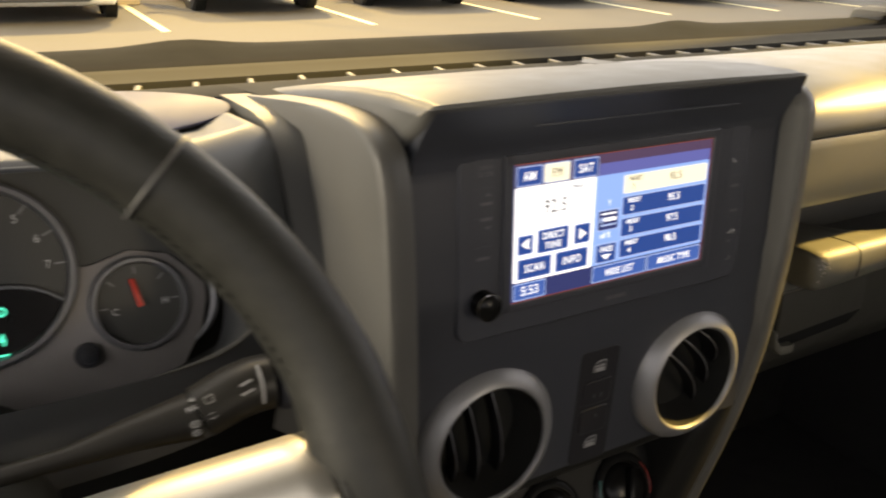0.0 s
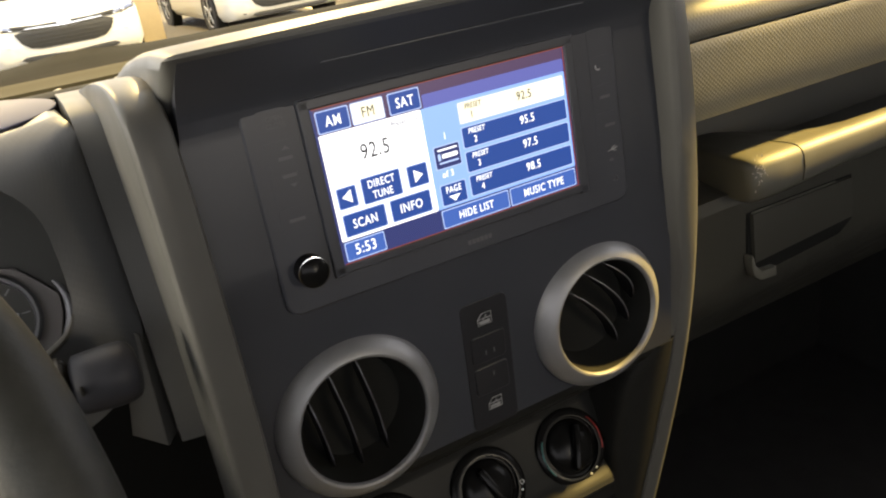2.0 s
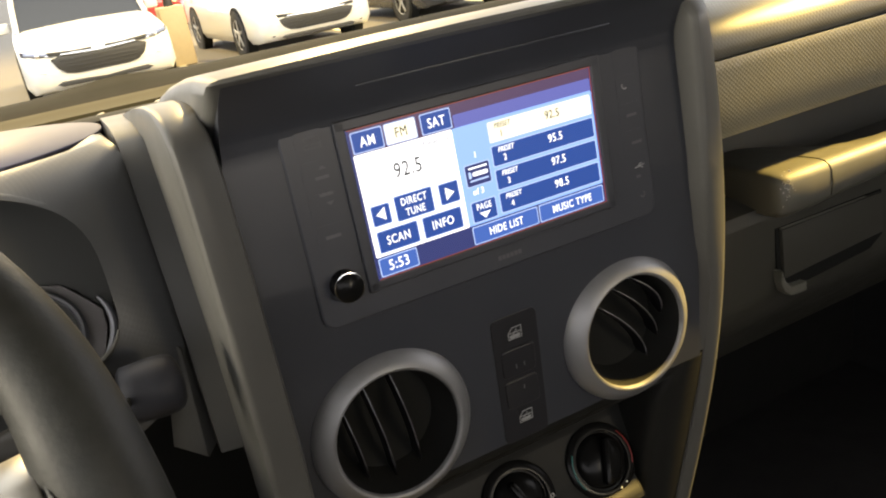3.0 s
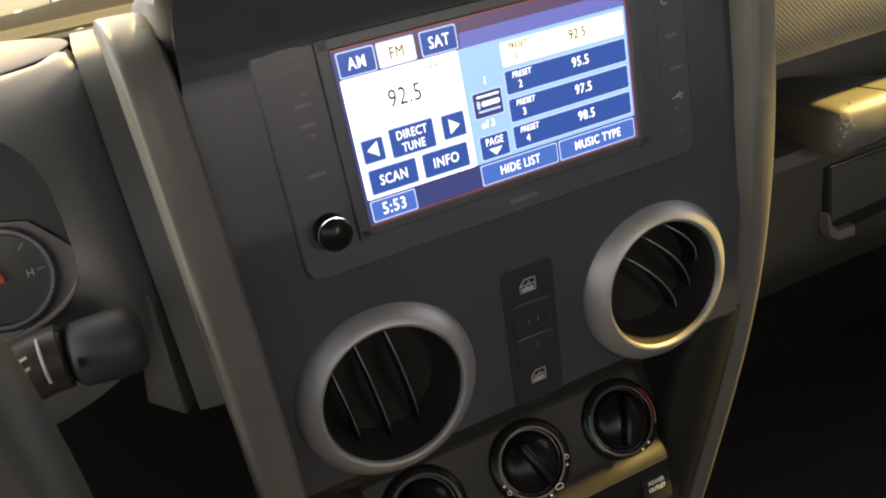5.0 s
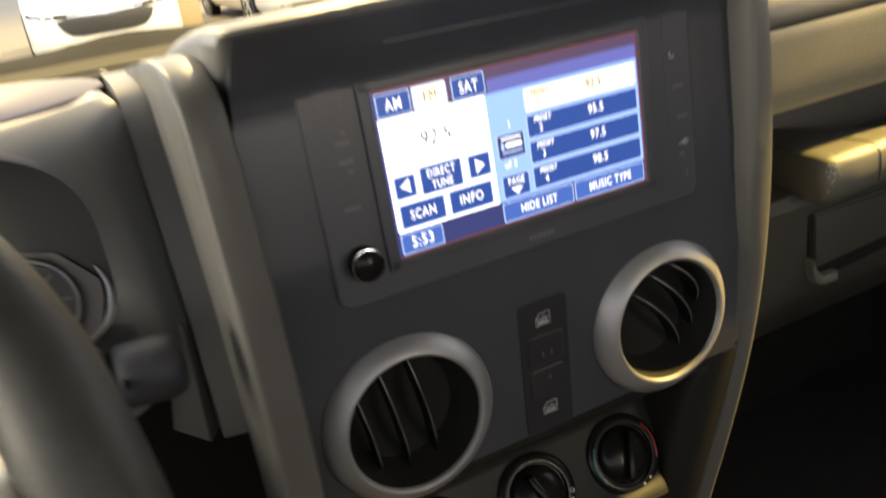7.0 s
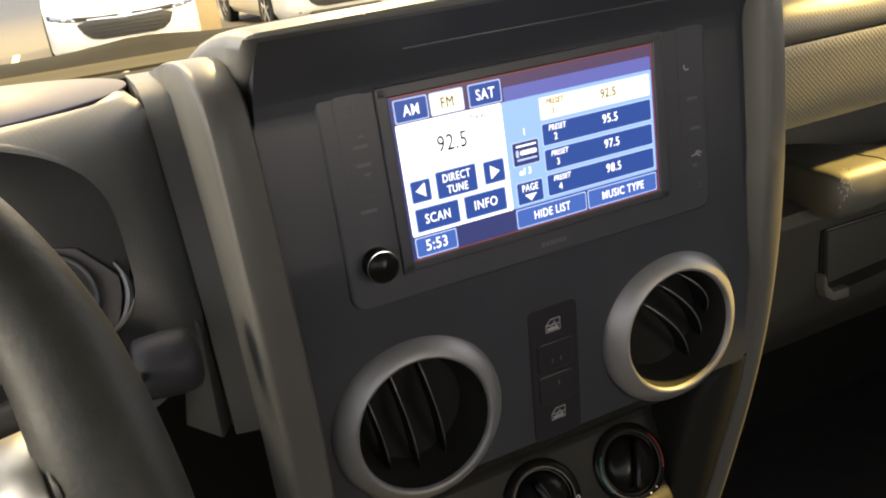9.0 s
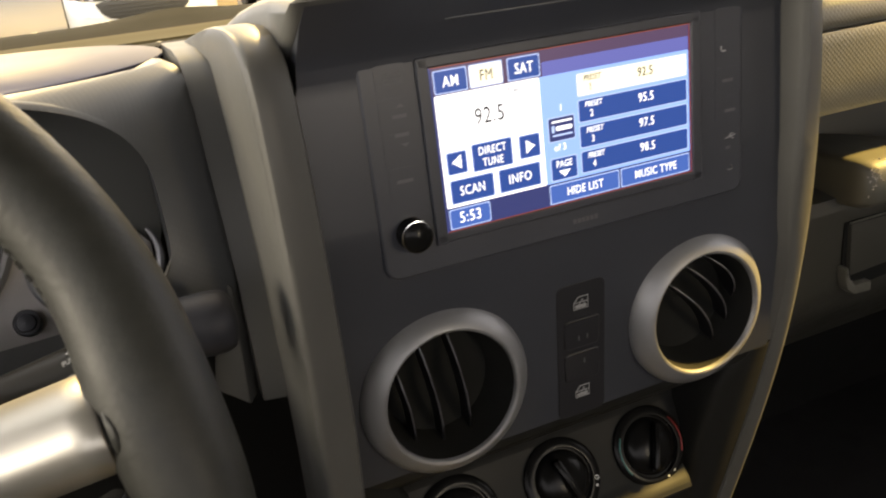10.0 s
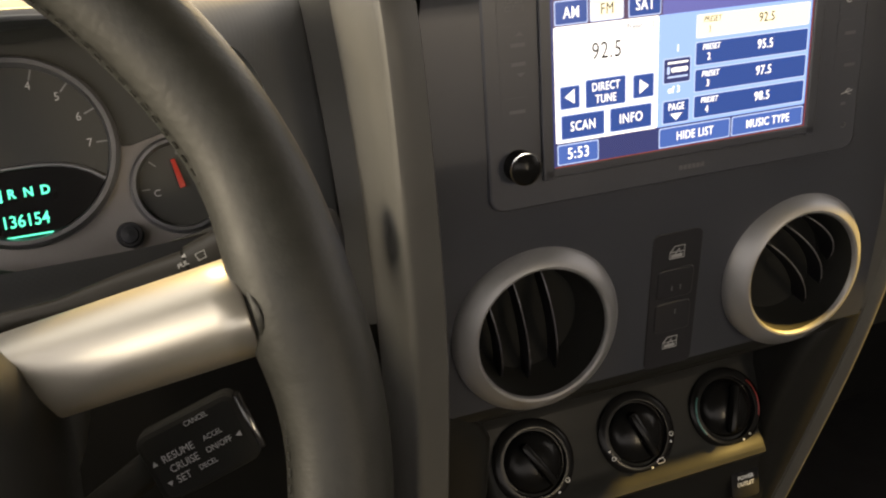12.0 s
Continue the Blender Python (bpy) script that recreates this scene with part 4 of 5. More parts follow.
wording("letter", "H", 0.0058, at(QX + 0.0148, QY - 0.001, 0.0012), MARK, temp)
for a in (180, 135, 90, 45, 0):
    part("tick", box((0.0045, 0.0008, 0.0002), at(QX + 0.0205 * math.cos(radians(a)), QY + 0.0205 * math.sin(radians(a)), 0.0012) @ pose(0, 0, 0, 0, 0, a)), MARK_FAINT, temp)
part("needle", prism([(-0.0018, -0.002), (0.0018, -0.002), (0.0012, 0.0155), (-0.0012, 0.0155)], 0.0012, at(QX, QY, 0.003) @ pose(0, 0, 0, 0, 0, 10), 0.0003), NEEDLE, temp, "red needle")
part("reset_button", lathe([(0.0075, -0.004), (0.0075, 0.004), (0.0068, 0.0055), (0.0052, 0.0055), (0.0048, 0.0075), (0.0001, 0.008)], 32, at(-0.2775, -0.0850, 0.001)), PANEL_BLACK, cluster, "round black reset button")

# ---- steering column, stalks ----
column = thing("steering_column", "dark grey steering column shroud", "steering column")
rings = []
for y, a, b, cz in ((0.10, 0.070, 0.050, -0.120), (0.04, 0.068, 0.050, -0.128), (-0.02, 0.062, 0.047, -0.128), (-0.075, 0.056, 0.042, -0.118), (-0.10, 0.050, 0.038, -0.108)):
    rings.append([(x, y, z) for x, z in squircle(-0.375, cz, a, b, 2.6, 32)])
part("shroud", loft(rings, True), DASH_GREY, column, angle=60)
pin = lathe([(0.0001, 0.004), (0.0030, 0.003), (0.0042, 0), (0.0030, -0.003), (0.0001, -0.004)], 16, at(-0.2765, 0.076, -0.0785))
tube([(-0.2765, 0.076, -0.0785), (-0.2765, 0.085, -0.105)], 0.0022, 8, bm=pin)
lever = thing("tilt_pin", "small bright metal pin below the gauges", "pin")
part("head", pin, SILVER, lever)

wiper = thing("wiper_stalk", "black wiper stalk with white printed symbols", "stalk")
part("arm", tube([(-0.345, 0.012, -0.0700), (-0.300, 0.006, -0.0652), (-0.2745, 0.006, -0.0622), (-0.2571, 0.006, -0.0611), (-0.2440, 0.006, -0.0604)], [0.0042, 0.0048, 0.0078, 0.0100, 0.0118], 24), STALK_BLACK, wiper)
part("groove", tube([(-0.2442, 0.006, -0.0603), (-0.2430, 0.006, -0.0598)], 0.0118, 24), VOID_BLACK, wiper, "dark groove")
part("collar", tube([(-0.2432, 0.006, -0.0599), (-0.2271, 0.0065, -0.0545), (-0.2180, 0.0070, -0.0530), (-0.2095, 0.0070, -0.0530)], [0.0128, 0.0134, 0.0136, 0.0135], 24), STALK_BLACK, wiper, "turning collar with symbols")
part("end_cap", tube([(-0.2100, 0.0070, -0.0530), (-0.2078, 0.0068, -0.0530), (-0.2064, 0.0066, -0.0530)], [0.0128, 0.0115, 0.0080], 18), GLOSS_BLACK, wiper)
part("end_knob", tube([(-0.2065, 0.0068, -0.0545), (-0.2045, 0.0066, -0.0546), (-0.1980, 0.0062, -0.0548), (-0.1900, 0.0056, -0.0550), (-0.1840, 0.0050, -0.0550), (-0.1805, 0.0048, -0.0550), (-0.1786, 0.0046, -0.0550), (-0.1778, 0.0046, -0.0550)], [0.0112, 0.0136, 0.0142, 0.0146, 0.0142, 0.0126, 0.0090, 0.0030], 32), KNOB_BLACK, wiper, "matt black end knob", angle=60)
part("knob_mark", box((0.0016, 0.0030, 0.0040), at(-0.2035, -0.0080, -0.0520), 0.0006), VOID_BLACK, wiper, "small dark mark on the knob")


def on_stalk(x, phi, r=0.0130):
    """A frame on the stalk's skin, phi degrees up from its front."""
    z = -0.0602 + (x + 0.2440) * 0.34
    return pose(x, 0.006 - r * math.cos(radians(phi)), z + r * math.sin(radians(phi)), -phi, -18, 0) @ FACE


wording("caption", "PULL", 0.0031, on_stalk(-0.2475, 48, 0.0126), MARK_FAINT, wiper, 0.9, 0.0001)
for dz in (20, 38):
    part("printed_bar", box((0.0062, 0.0011, 0.0002), on_stalk(-0.2235, dz, 0.0139)), MARK_FAINT, wiper)
band = [(-0.2160, 0.0070 - 0.0139 * math.cos(radians(a)), -0.0530 + 0.0139 * math.sin(radians(a))) for a in range(-15, 71, 8)]
part("white_band", tube(band, 0.0007, 6), MARK_FAINT, wiper, "white band at the collar")
part("arrow", prism([(-0.0030, 0), (-0.0006, 0.0016), (-0.0006, 0.0005), (0.0030, 0.0005), (0.0030, -0.0005), (-0.0006, -0.0005), (-0.0006, -0.0016)], 0.0002, on_stalk(-0.2456, 66, 0.0127)), MARK_FAINT, wiper)
part("symbol", tube([(-0.0016, -0.0016, 0), (0.0016, -0.0016, 0), (0.0021, 0.0018, 0), (-0.0021, 0.0018, 0)], 0.0003, 6, True, on_stalk(-0.2403, 46, 0.0131)), MARK_FAINT, wiper)
for sx, phi in ((-0.2478, 14), (-0.2478, -6), (-0.2400, 12)):
    part("symbol", tube([(0.0017 * math.cos(radians(a)), 0.0014 * math.sin(radians(a)), 0) for a in range(0, 360, 30)], 0.0004, 6, True, on_stalk(sx, phi, 0.0124)), MARK_FAINT, wiper)
    part("symbol", box((0.0014, 0.0010, 0.0002), on_stalk(sx, phi, 0.0124)), MARK_FAINT, wiper)
part("symbol", tube([(-0.002, 0.001, 0), (0, -0.001, 0), (0.002, 0.001, 0)], 0.0003, 6, False, on_stalk(-0.2380, 65, 0.0131)), MARK_FAINT, wiper)

cruise = thing("cruise_stalk", "black cruise control stalk with printed wording", "stalk", DASH @ pose(-0.2560, -0.0560, -0.1070, -18, -17, 0) @ FACE @ Matrix.Scale(0.82, 4))
# near-black void colour stands in for the shade on this stalk
part("body", prism(round_rect(0.050, 0.036, 0.006), 0.014, at(0.001, -0.002, -0.0150), 0.003), VOID_BLACK, cruise, angle=10)
part("end_cap", box((0.004, 0.030, 0.011), at(0.0265, -0.002, -0.008), 0.0015), GLOSS_BLACK, cruise)
part("arm", tube([(-0.02, 0, -0.010), (-0.075, -0.012, -0.014)], 0.008, 14), VOID_BLACK, cruise)
for text, x, y, s in (("CANCEL", 0.006, 0.0114, 0.0036), ("RESUME", -0.0080, 0.0010, 0.0052), ("ACCEL", 0.0095, 0.0012, 0.0036), ("CRUISE", -0.0075, -0.0048, 0.0052), ("ON/OFF", 0.0100, -0.0046, 0.0042), ("SET", -0.0105, -0.0106, 0.0052), ("DECEL", 0.0018, -0.0104, 0.0036)):
    wording("caption", text, s, at(x, y, -0.0008), MARK_FAINT, cruise, 0.85)
for x, y, s in ((-0.0195, 0.0010, 1), (-0.0172, -0.0106, -1), (0.0200, -0.0046, 2)):
    tri3 = [(0.0014, 0), (-0.0012, 0.0014), (-0.0012, -0.0014)] if s != 2 else [(-0.0014, 0), (0.0012, 0.0014), (0.0012, -0.0014)]
    if s in (1, -1):
        tri3 = [(-0.0013, -0.0011 * s), (0.0013, -0.0011 * s), (0, 0.0013 * s)]
    part("arrow", prism(tri3, 0.0001, at(x, y, -0.0009)), MARK_FAINT, cruise)

# ---- steering wheel ----
WM = DASH @ pose(-0.3947, -0.131, -0.046, -23.7, 0, 0) @ FACE  # x across, y up in its plane, z to the driver
wheel = thing("steering_wheel", "worn black leather steering wheel with satin silver spokes", "steering wheel", WM)
R = 0.184
def swell(k):
    d = min(abs(k / 160 * 360 - 8.0), abs(k / 160 * 360 - 368.0), abs(k / 160 * 360 - 172.0))
    return math.exp(-((d / 9.0) ** 2))


cir = [((R - 0.0036 * swell(k)) * math.cos(2 * math.pi * k / 160), (R - 0.0036 * swell(k)) * math.sin(2 * math.pi * k / 160), 0.0006 * swell(k)) for k in range(160)]
thick = [0.0155 + 0.0020 * swell(k) for k in range(160)]
part("rim", tube(cir, thick, 24, True, flat=0.94), LEATHER, wheel, "worn leather rim", angle=60)
for a in (45, 135):
    c, s = math.cos(radians(a)), math.sin(radians(a))
    seam = [(R * c + 0.01565 * math.cos(t) * c, R * s + 0.01565 * math.cos(t) * s, 0.0148 * math.sin(t)) for t in (2 * math.pi * j / 32 for j in range(32))]
    part("seam", tube(seam, 0.0008, 6, True), TRIM_GREY, wheel, "raised leather seam")
stitch = bmesh.new()
for k in range(240):
    a0, a1 = radians(1.5 * k), radians(1.5 * k + 0.8)
    p = [((R - 0.0150) * math.cos(a), (R - 0.0150) * math.sin(a), 0.0042) for a in (a0, a1)]
    tube(p, 0.0004, 5, bm=stitch)
tagged(part("stitching", stitch, LEATHER, wheel, "raised stitching on the inner edge"), kind="stuff")


def spoke_ring(x, side, grow=1.0):
    """Section of a spoke, which dives from the rim towards the sunk hub."""
    yt, zt = 0.0384 - 0.111 * (0.1621 - x), -0.0208 - 0.55 * (0.1621 - x)
    yb, zb = 0.0081 - 0.127 * (0.1653 - x), -0.0100 - 0.55 * (0.1621 - x)
    ring = []
    for k in range(21):
        a = math.pi * k / 20
        f = 0.5 + 0.5 * math.cos(a) * grow
        ring.append((side * (x + 0.0040 * (1 - f)), yb + (yt - yb) * f, zb + (zt - zb) * f + 0.0265 * grow * math.sin(a) ** 0.9))
    return ring


for side in (1, -1):
    part("spoke", loft([spoke_ring(0.050 + 0.1115 * i / 14, side) for i in range(15)] + [spoke_ring(0.1622, side, 0.97)], True), SPOKE_SILVER, wheel, "satin silver spoke", angle=60)
    part("spoke_gap", loft([spoke_ring(x, side, 0.95) for x in (0.1600, 0.1650)], True), VOID_BLACK, wheel, "dark gap at the rim")
    part("rim_neck", loft([spoke_ring(x, side, g) for x, g in ((0.1632, 0.96), (0.1636, 0.99), (0.1650, 0.98), (0.1672, 0.86), (0.1690, 0.60))], True), LEATHER, wheel, "leather neck where the spoke meets the rim", angle=60)
hubr = [[(x, y, z) for x, y in squircle(0, -0.012, a, b, 3.0, 40)] for z, a, b in ((-0.075, 0.100, 0.050), (-0.045, 0.107, 0.052), (-0.025, 0.1065, 0.0515), (-0.008, 0.102, 0.048), (0.004, 0.090, 0.042), (0.010, 0.066, 0.030))]
part("hub_pad", loft(hubr, True), SHADE_BLACK, wheel, "black centre pad", angle=50)

# ---- passenger side: grab handle and glove box ----
handle = thing("grab_handle", "grey plastic passenger grab handle with worn edges", "grab handle", DASH @ at(-0.0115, 0, -0.001))
bar = []
for x, y0, z0, z1, yb in ((0.2560, 0.0520, -0.0820, -0.1060, 0.110), (0.2566, 0.0420, -0.0795, -0.1085, 0.124), (0.2585, 0.0355, -0.0778, -0.1100, 0.128), (0.2620, 0.0318, -0.0768, -0.1110, 0.128), (0.2680, 0.0298, -0.0763, -0.1112, 0.128), (0.2900, 0.0293, -0.0763, -0.1110, 0.128), (0.3100, 0.0293, -0.0765, -0.1100, 0.126), (0.3230, 0.0293, -0.0766, -0.1095, 0.112), (0.3310, 0.0293, -0.0767, -0.1090, 0.088), (0.3400, 0.0293, -0.0768, -0.1085, 0.070), (0.3560, 0.0293, -0.0770, -0.1080, 0.0590), (0.3800, 0.0294, -0.0773, -0.1076, 0.0535), (0.4200, 0.0295, -0.0776, -0.1072, 0.0515), (0.50, 0.0295, -0.0780, -0.1070, 0.0510), (0.74, 0.0300, -0.0785, -0.1070, 0.0510)):
    hh = z0 - z1
    lean = 0.20 * max(0.0, 1 - (x - 0.256) / 0.06)
    ring = [(yb, z0 - 0.004), (yb - 0.003, z0 - 0.0008), (y0 + 0.012, z0), (y0 + 0.0065, z0 - 0.0010), (y0 + 0.0026, z0 - 0.0034), (y0 + 0.0006, z0 - 0.0075), (y0, z0 - hh * 0.5), (y0 + 0.002, z1 + 0.006), (y0 + 0.008, z1 + 0.0012), (y0 + 0.018, z1), (yb, z1 + 0.004)]
    bar.append([(x + lean * max(0.0, y - 0.03), y, z) for y, z in ring])
part("bar", loft(bar, True), HANDLE_GREY, handle, "grey hand bar with a square end", angle=50)
seam = [(0.3085, 0.060, -0.0764), (0.3085, 0.0413, -0.0764), (0.3085, 0.0358, -0.0774), (0.3085, 0.0319, -0.0798), (0.3085, 0.0299, -0.0840), (0.3085, 0.0292, -0.0925), (0.3085, 0.0310, -0.1035)]
part("seam", tube(seam, 0.0005, 6), VOID_BLACK, handle, "dark seam round the bar")
scuff = bmesh.new()
rnd = random.Random(5)
for k in range(26):
    u, v = rnd.gauss(0, 0.0030), rnd.gauss(0, 0.0045)
    tube([(0.2640 + u, 0.0312 - 0.2 * u, -0.0840 + v), (0.2640 + u + rnd.uniform(-0.0012, 0.0012), 0.0310 - 0.2 * u, -0.0840 + v + rnd.uniform(-0.0016, 0.0016))], 0.00035, 5, bm=scuff)
tagged(part("scuff", scuff, GAUGE_GREY, handle, "pale scuffed corner of the bar"), kind="stuff")
glove = thing("glove_box", "grey glove box coloured darker for shade, with a recessed latch", "glove box")
door = [(0.168, -0.118), (0.1500, -0.1185), (0.1510, -0.130), (0.1550, -0.18), (0.1570, -0.235), (0.1660, -0.255), (0.190, -0.285), (0.225, -0.315), (0.270, -0.350), (0.320, -0.400), (0.36, -0.400), (0.36, -0.118)]
part("door", sheet(door, 0.150, 0.88, 14), GLOVE_GREY, glove)
LT = at(0, 0.1556, 0) @ FACE
pocket = [(0.3705, -0.1775), (0.520, -0.1800), (0.520, -0.228), (0.500, -0.2390), (0.410, -0.2430), (0.3790, -0.2400), (0.3690, -0.2300)]
# nothing is sunk here: a dark plate paints the pocket's shade
part("latch_recess", prism(pocket, 0.0016, LT, 0.0006), VOID_BLACK, glove, "dark plate standing in for the shaded latch pocket")
part("latch_flap", prism([(0.3745, -0.1790), (0.516, -0.1815), (0.516, -0.2240), (0.3745, -0.2290)], 0.005, LT @ at(0, 0, 0.001), 0.0018), GLOVE_GREY, glove, "grey latch flap")
# paler pad plastic stands in for light along the latch edge
part("latch_edge", box((0.118, 0.0014, 0.002), LT @ at(0.4320, -0.1782, 0.0050) @ pose(0, 0, 0, 0, 0, -1.0), 0.0005), PAD_FACE, glove, "upper latch edge, coloured pale for the light on it")
lip = prism([(0.3655, -0.2180), (0.3690, -0.2180), (0.3715, -0.2290), (0.3790, -0.2370), (0.3990, -0.2385), (0.3990, -0.2485), (0.3780, -0.2470), (0.3690, -0.2400), (0.3660, -0.2300)], 0.010, LT, 0.0025)
# lip painted paler than the door to look lit
part("latch_lip", lip, PAD_FACE, glove, "lower corner of the pocket, coloured pale as if lit")

# ---- defroster grille ----
grille = thing("defroster_grille", "black slotted defroster grille on the dash deck", "grille")
part("slot", box((1.10, 0.0335, 0.004), at(0.10, 0.2868, 0.0480)), VOID_BLACK, grille, "dark slot")
for k in range(26):
    x = -0.42 + 0.0425 * k
    part("slat", box((0.0042, 0.0330, 0.0070), pose(x, 0.2868, 0.0516, 0, 0, -14), 0.0012, 2), HANDLE_GREY, grille)

# ---- car park ----
def car(name, label, cx, fy, paint, turn=0.0, tall=1.0, length=4.5, half=0.90, suv=False):
    c = thing(name, label, "car", pose(cx, fy, 0, 0, 0, turn))
    k = tall
    low = k * (0.75 if suv else 0.88)
    prof = [(0.00, 0.66, 0.36, 0.56), (0.025, 0.76, 0.30, 0.66), (0.07, 0.82, 0.25, 0.735), (0.14, 0.862, 0.22, 0.80), (0.30, 0.89, 0.20, 0.87), (0.70, 0.90, 0.19, 0.945), (1.15, 0.905, 0.19, 1.00), (1.40, 0.905, 0.19, 1.015), (2.6, 0.905, 0.19, 1.03), (3.8, 0.90, 0.19, 1.04), (length - 0.2, 0.86, 0.22, 1.0 if suv else 0.98), (length, 0.78, 0.30, 0.80)]
    rings = []
    for y, w, zb, zt in prof:
        w, zt = w * half / 0.9, zb + (zt - zb) * low
        mid = zb + (zt - zb) * 0.55
        fold = 0.10 * low
        rings.append([(-w * 0.93, y, zb), (-w * 0.45, y - 0.02, zb - 0.005), (0, y - 0.03, zb - 0.005), (w * 0.45, y - 0.02, zb - 0.005), (w * 0.93, y, zb), (w, y, zb + 0.10), (w * 1.0, y, mid), (w * 0.985, y, zt - fold), (w * 0.93, y, zt - 0.03), (w * 0.80, y, zt), (w * 0.45, y - 0.02, zt + 0.012), (0, y - 0.03, zt + 0.020), (-w * 0.45, y - 0.02, zt + 0.012), (-w * 0.80, y, zt), (-w * 0.93, y, zt - 0.03), (-w * 0.985, y, zt - fold), (-w, y, mid), (-w, y, zb + 0.10)])
    part("body", loft(rings, True), paint, c, angle=38)
    zr, zb = (1.62 if suv else 1.45) * (0.5 + 0.5 * k), 0.19 + 0.80 * low
    w = half * 0.93
    yb = length - 0.15 if suv else length - 0.75
    d = 0.42 if suv else 0.0  # a longer bonnet
    cab = [[(-w, 1.05 + d, zb), (w, 1.05 + d, zb), (w, yb, zb), (-w, yb, zb)]]
    cab += [[(-w * 0.93, 1.52 + d, zb + 0.36), (w * 0.93, 1.52 + d, zb + 0.36), (w * 0.93, yb - 0.15, zb + 0.36), (-w * 0.93, yb - 0.15, zb + 0.36)], [(-w * 0.80, 1.95 + d, zr - 0.03), (w * 0.80, 1.95 + d, zr - 0.03), (w * 0.80, yb - 0.40, zr - 0.03), (-w * 0.80, yb - 0.40, zr - 0.03)]]
    part("glasshouse", loft(cab, True), CAR_GLASS, c, "dark glass all round", angle=20)
    roof = box((w * 1.56, yb - 0.35 - 1.95 - d, 0.05), at(0, (1.95 + d + yb - 0.40) / 2, zr - 0.02), 0.02)
    for s in (-1, 1):
        tube([(s * w * 0.985, 1.03 + d, zb), (s * w * 0.93, 1.50 + d, zb + 0.36), (s * w * 0.80, 1.93 + d, zr - 0.02)], 0.035, 8, bm=roof)
        tube([(s * w * 0.985, 2.75 + d, zb), (s * w * 0.81, 2.75 + d, zr - 0.02)], 0.03, 6, bm=roof)
    part("roof", roof, paint, c)
    g = k * (1.0 if suv else 0.96)
    part("grille", prism([(-0.30, 0.345 * g), (0.30, 0.345 * g), (0.42, 0.365 * g), (0.50, 0.42 * g), (0.555, 0.515 * g), (0.46, 0.535 * g), (0.0, 0.515 * g), (-0.46, 0.535 * g), (-0.555, 0.515 * g), (-0.50, 0.42 * g), (-0.42, 0.365 * g)], 0.03, at(0, 0.0, 0) @ FACE, 0.008), BODY_BLACK, c, "black grille")
    part("upper_grille", prism([(-0.56, 0.548 * g), (-0.30, 0.538 * g), (0.30, 0.538 * g), (0.56, 0.548 * g), (0.58, 0.592 * g), (0.30, 0.572 * g), (-0.30, 0.572 * g), (-0.58, 0.592 * g)], 0.05, at(0, 0.035, 0) @ FACE, 0.008), BODY_BLACK, c, "dark band between the headlamps")
    part("badge", box((0.16, 0.02, 0.035), at(0, -0.022, 0.556 * g), 0.008), CHROME, c, "plain bright badge bar")
    for j in range(4):
        part("grille_bar", box((0.92 - 0.05 * j, 0.010, 0.008), at(0, -0.034, (0.49 - 0.035 * j) * g), 0.003), BODY_BLACK, c)
    part("lower_intake", prism([(-0.50, 0.235 * k), (0.50, 0.235 * k), (0.56, 0.26 * k), (0.50, 0.285 * k), (-0.50, 0.285 * k), (-0.56, 0.26 * k)], 0.03, at(0, 0.02, 0) @ FACE, 0.008), BODY_BLACK, c, "dark lower intake")
    part("trim_bar", tube([(-0.60, 0.03, 0.555 * g), (-0.30, -0.030, 0.545 * g), (0.0, -0.040, 0.535 * g), (0.30, -0.030, 0.545 * g), (0.60, 0.03, 0.555 * g)], 0.013, 8), CHROME, c, "chrome grille bar")
    for s in (-1, 1):
        hl = loft([[(s * x, y, z * g) for y, z in ((y0, z0), (y0 - 0.012, (z0 + z1) / 2), (y0, z1), (y0 + 0.10, z1), (y0 + 0.10, z0))] for x, y0, z0, z1 in ((0.50, 0.010, 0.545, 0.570), (0.62, 0.030, 0.548, 0.592), (0.74, 0.075, 0.552, 0.615), (0.82, 0.135, 0.560, 0.628), (0.855, 0.22, 0.575, 0.630))], True)
        part("headlight", hl, LENS, c, "slim clear headlamp", angle=30)
        part("lamp_glass", lathe([(0.030, 0), (0.026, 0.012), (0.0001, 0.016)], 14, at(s * 0.68, 0.038, 0.575 * g) @ FACE), CHROME, c, "bright round headlamp reflector")
        part("fog_recess", prism(ellipse(0.085, 0.060, 18), 0.01, at(s * 0.67, 0.062, 0.335 * g) @ FACE, 0.003), BODY_BLACK, c, "dark fog lamp recess")
        part("fog_light", lathe([(0.045, 0), (0.045, 0.02), (0.035, 0.03), (0.0001, 0.03)], 16, at(s * 0.66, 0.055, 0.335 * g) @ FACE), LENS, c)
        part("mirror", box((0.18, 0.10, 0.13), at(s * (half + 0.07), 1.40 + d, zb + 0.08), 0.03), paint, c)
        part("tail_light", box((0.10, 0.05, 0.20), at(s * half * 0.80, length - 0.06, 0.85 * low), 0.02), RED_LENS, c, "red tail lamp")
        for y in (0.90, length - 0.95):
            m = at(s * (half - 0.02), y, 0.33) @ pose(0, 0, 0, 0, s * 90, 0)
            # no opening is cut; a near-black disc gives the arch's shade
            part("arch", lathe([(0.385, -0.12), (0.385, 0.024), (0.0001, 0.024)], 28, m), VOID_BLACK, c, "dark disc painted in for the shaded wheel arch")
            wh = part("wheel", lathe([(0.20, -0.10), (0.32, -0.10), (0.335, -0.08), (0.335, 0.018), (0.325, 0.034), (0.215, 0.036)], 32, m), TYRE, c, "black tyre")
            rim_bm = lathe([(0.215, 0.030), (0.20, 0.022), (0.19, 0.0), (0.0001, 0.0)], 28, m)
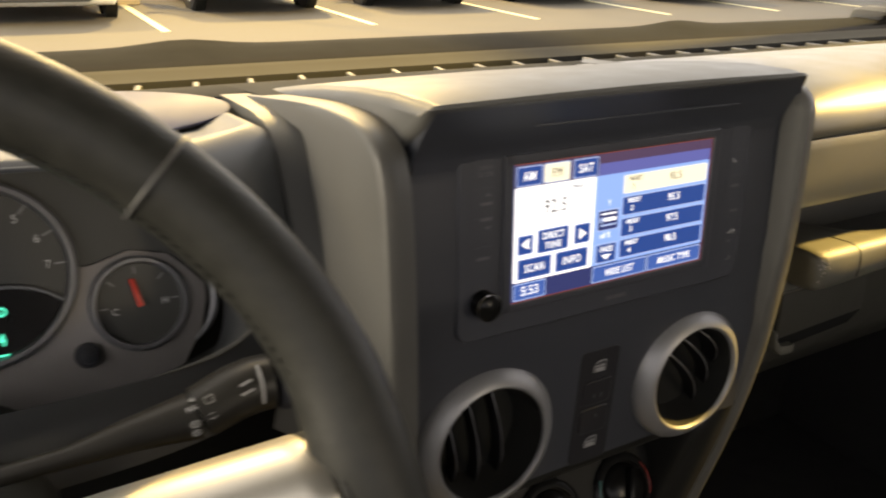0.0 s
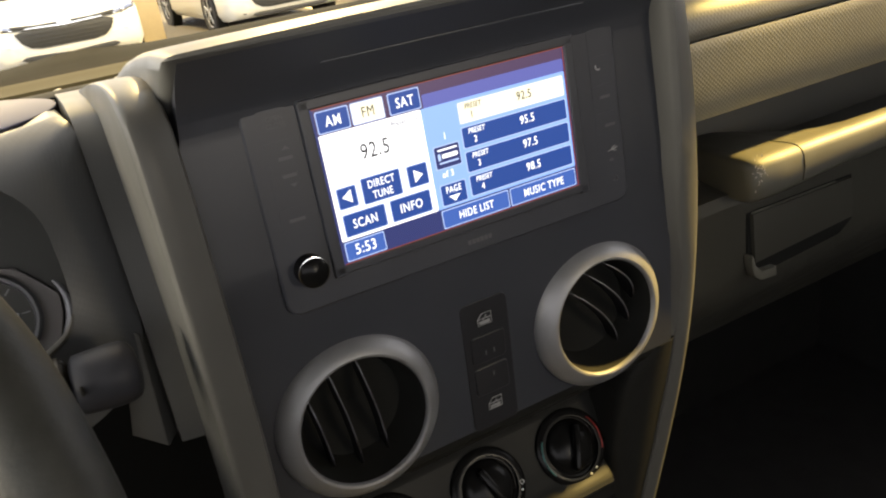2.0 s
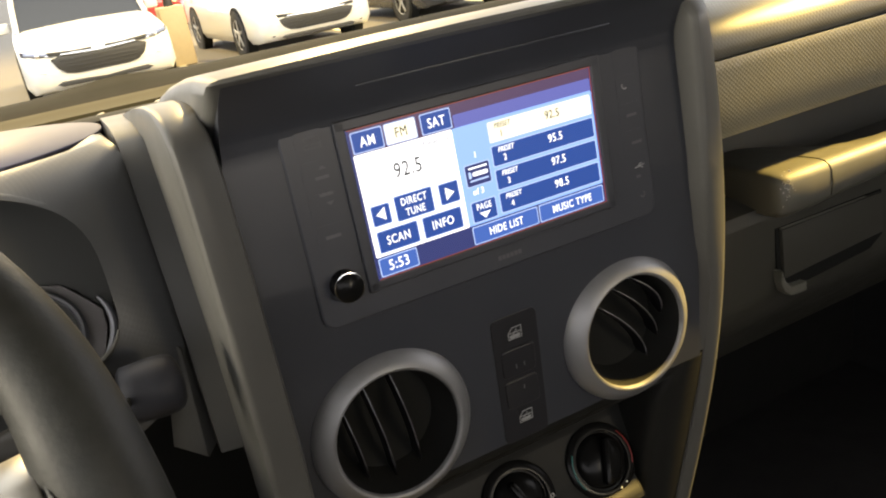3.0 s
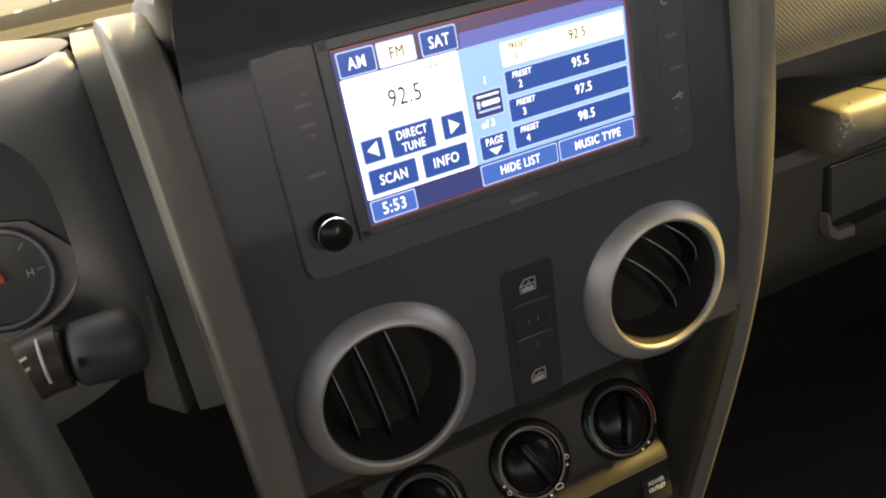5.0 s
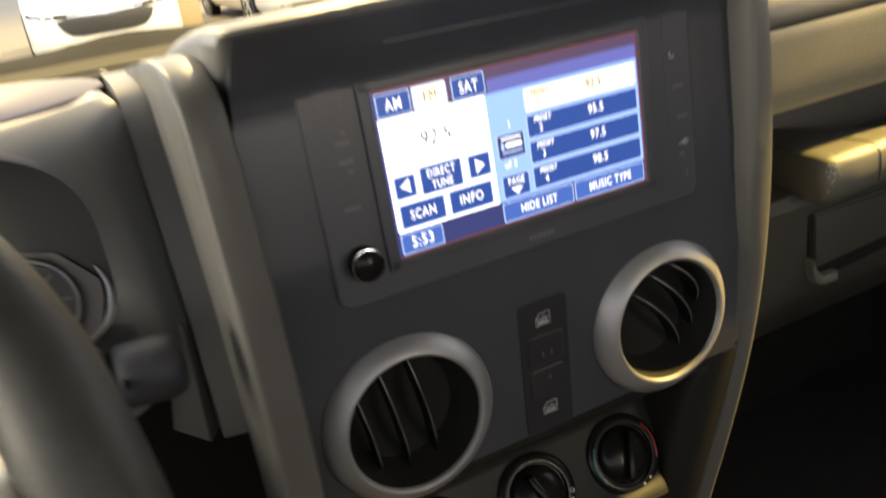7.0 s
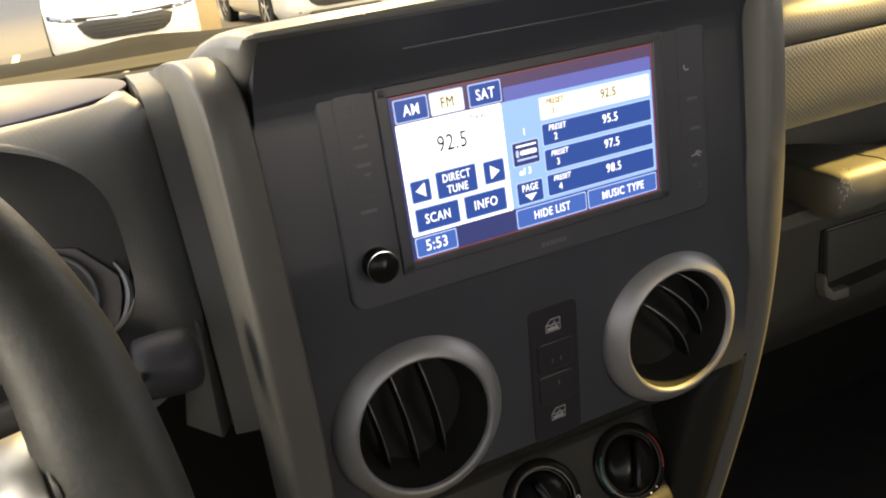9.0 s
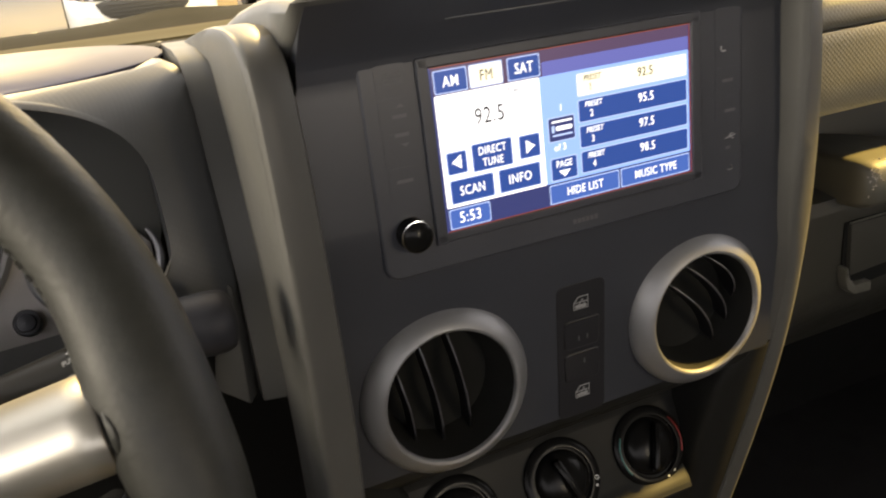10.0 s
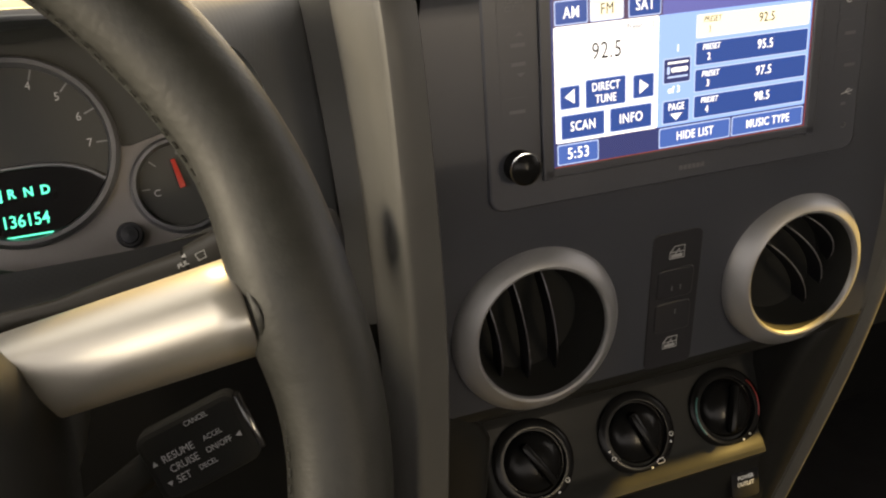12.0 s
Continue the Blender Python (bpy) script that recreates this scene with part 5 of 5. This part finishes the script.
            for j in range(5):
                box((0.19, 0.045, 0.02), m @ pose(0, 0, 0, 0, 0, 72 * j) @ at(0.105, 0, 0.022), 0.006, 1, bm=rim_bm)
            part("rim", rim_bm, SILVER_PAINT, wh, "silver five-spoke rim")
    return c


car("suv", "white compact crossover with black grille parked facing the windscreen", 0.52, 10.30, WHITE_PAINT, 0, 1.16, 4.5, 0.90, True)
car("sedan", "white sedan parked in a marked bay", 3.45, 10.80, WHITE_PAINT, 2, 1.0, 4.5, 0.90)
car("hatchback", "dark hatchback parked in the row", 6.10, 10.95, DARK_PAINT, 0, 1.04, 4.2, 0.88, True)
car("sedan", "silver sedan parked in the row", 8.95, 11.10, SILVER_PAINT, 0, 1.0, 4.5, 0.90)
car("suv", "dark crossover parked in the row", 12.0, 10.70, DARK_PAINT, 0, 1.12, 4.5, 0.90, True)
car("sedan", "white sedan at the far end of the row", 15.2, 10.70, WHITE_PAINT, 0, 1.0, 4.5, 0.90)
car("sedan", "red sedan parked behind the concrete base", 2.05, 22.0, RED_PAINT, 180, 1.0, 4.5, 0.90)
car("suv", "dark crossover parked at the start of the row", -3.0, 11.6, DARK_PAINT, 0, 1.1, 4.5, 0.90, True)

base = thing("pole_base", "tan painted square concrete pole base", "concrete base", at(1.78, 12.5, 0))
part("block", box((0.36, 0.36, 0.86), at(0, 0, 0.43), 0.02), CONCRETE, base)
part("pole", tube([(0, 0, 0.86), (0, 0, 8.5)], 0.07, 14), BODY_BLACK, base, "dark lamp pole")
for k in range(9):
    x = 1.72 + 2.67 * (k - 3)
    st = thing("parking_stripe", "worn yellow-white parking bay line on asphalt", "road marking", at(x, 0, 0), "bay lines")
    st["kind"] = "structure"
    part("line", box((0.10, 4.7, 0.004), at(0, 11.9, 0.004)), STRIPE, st)
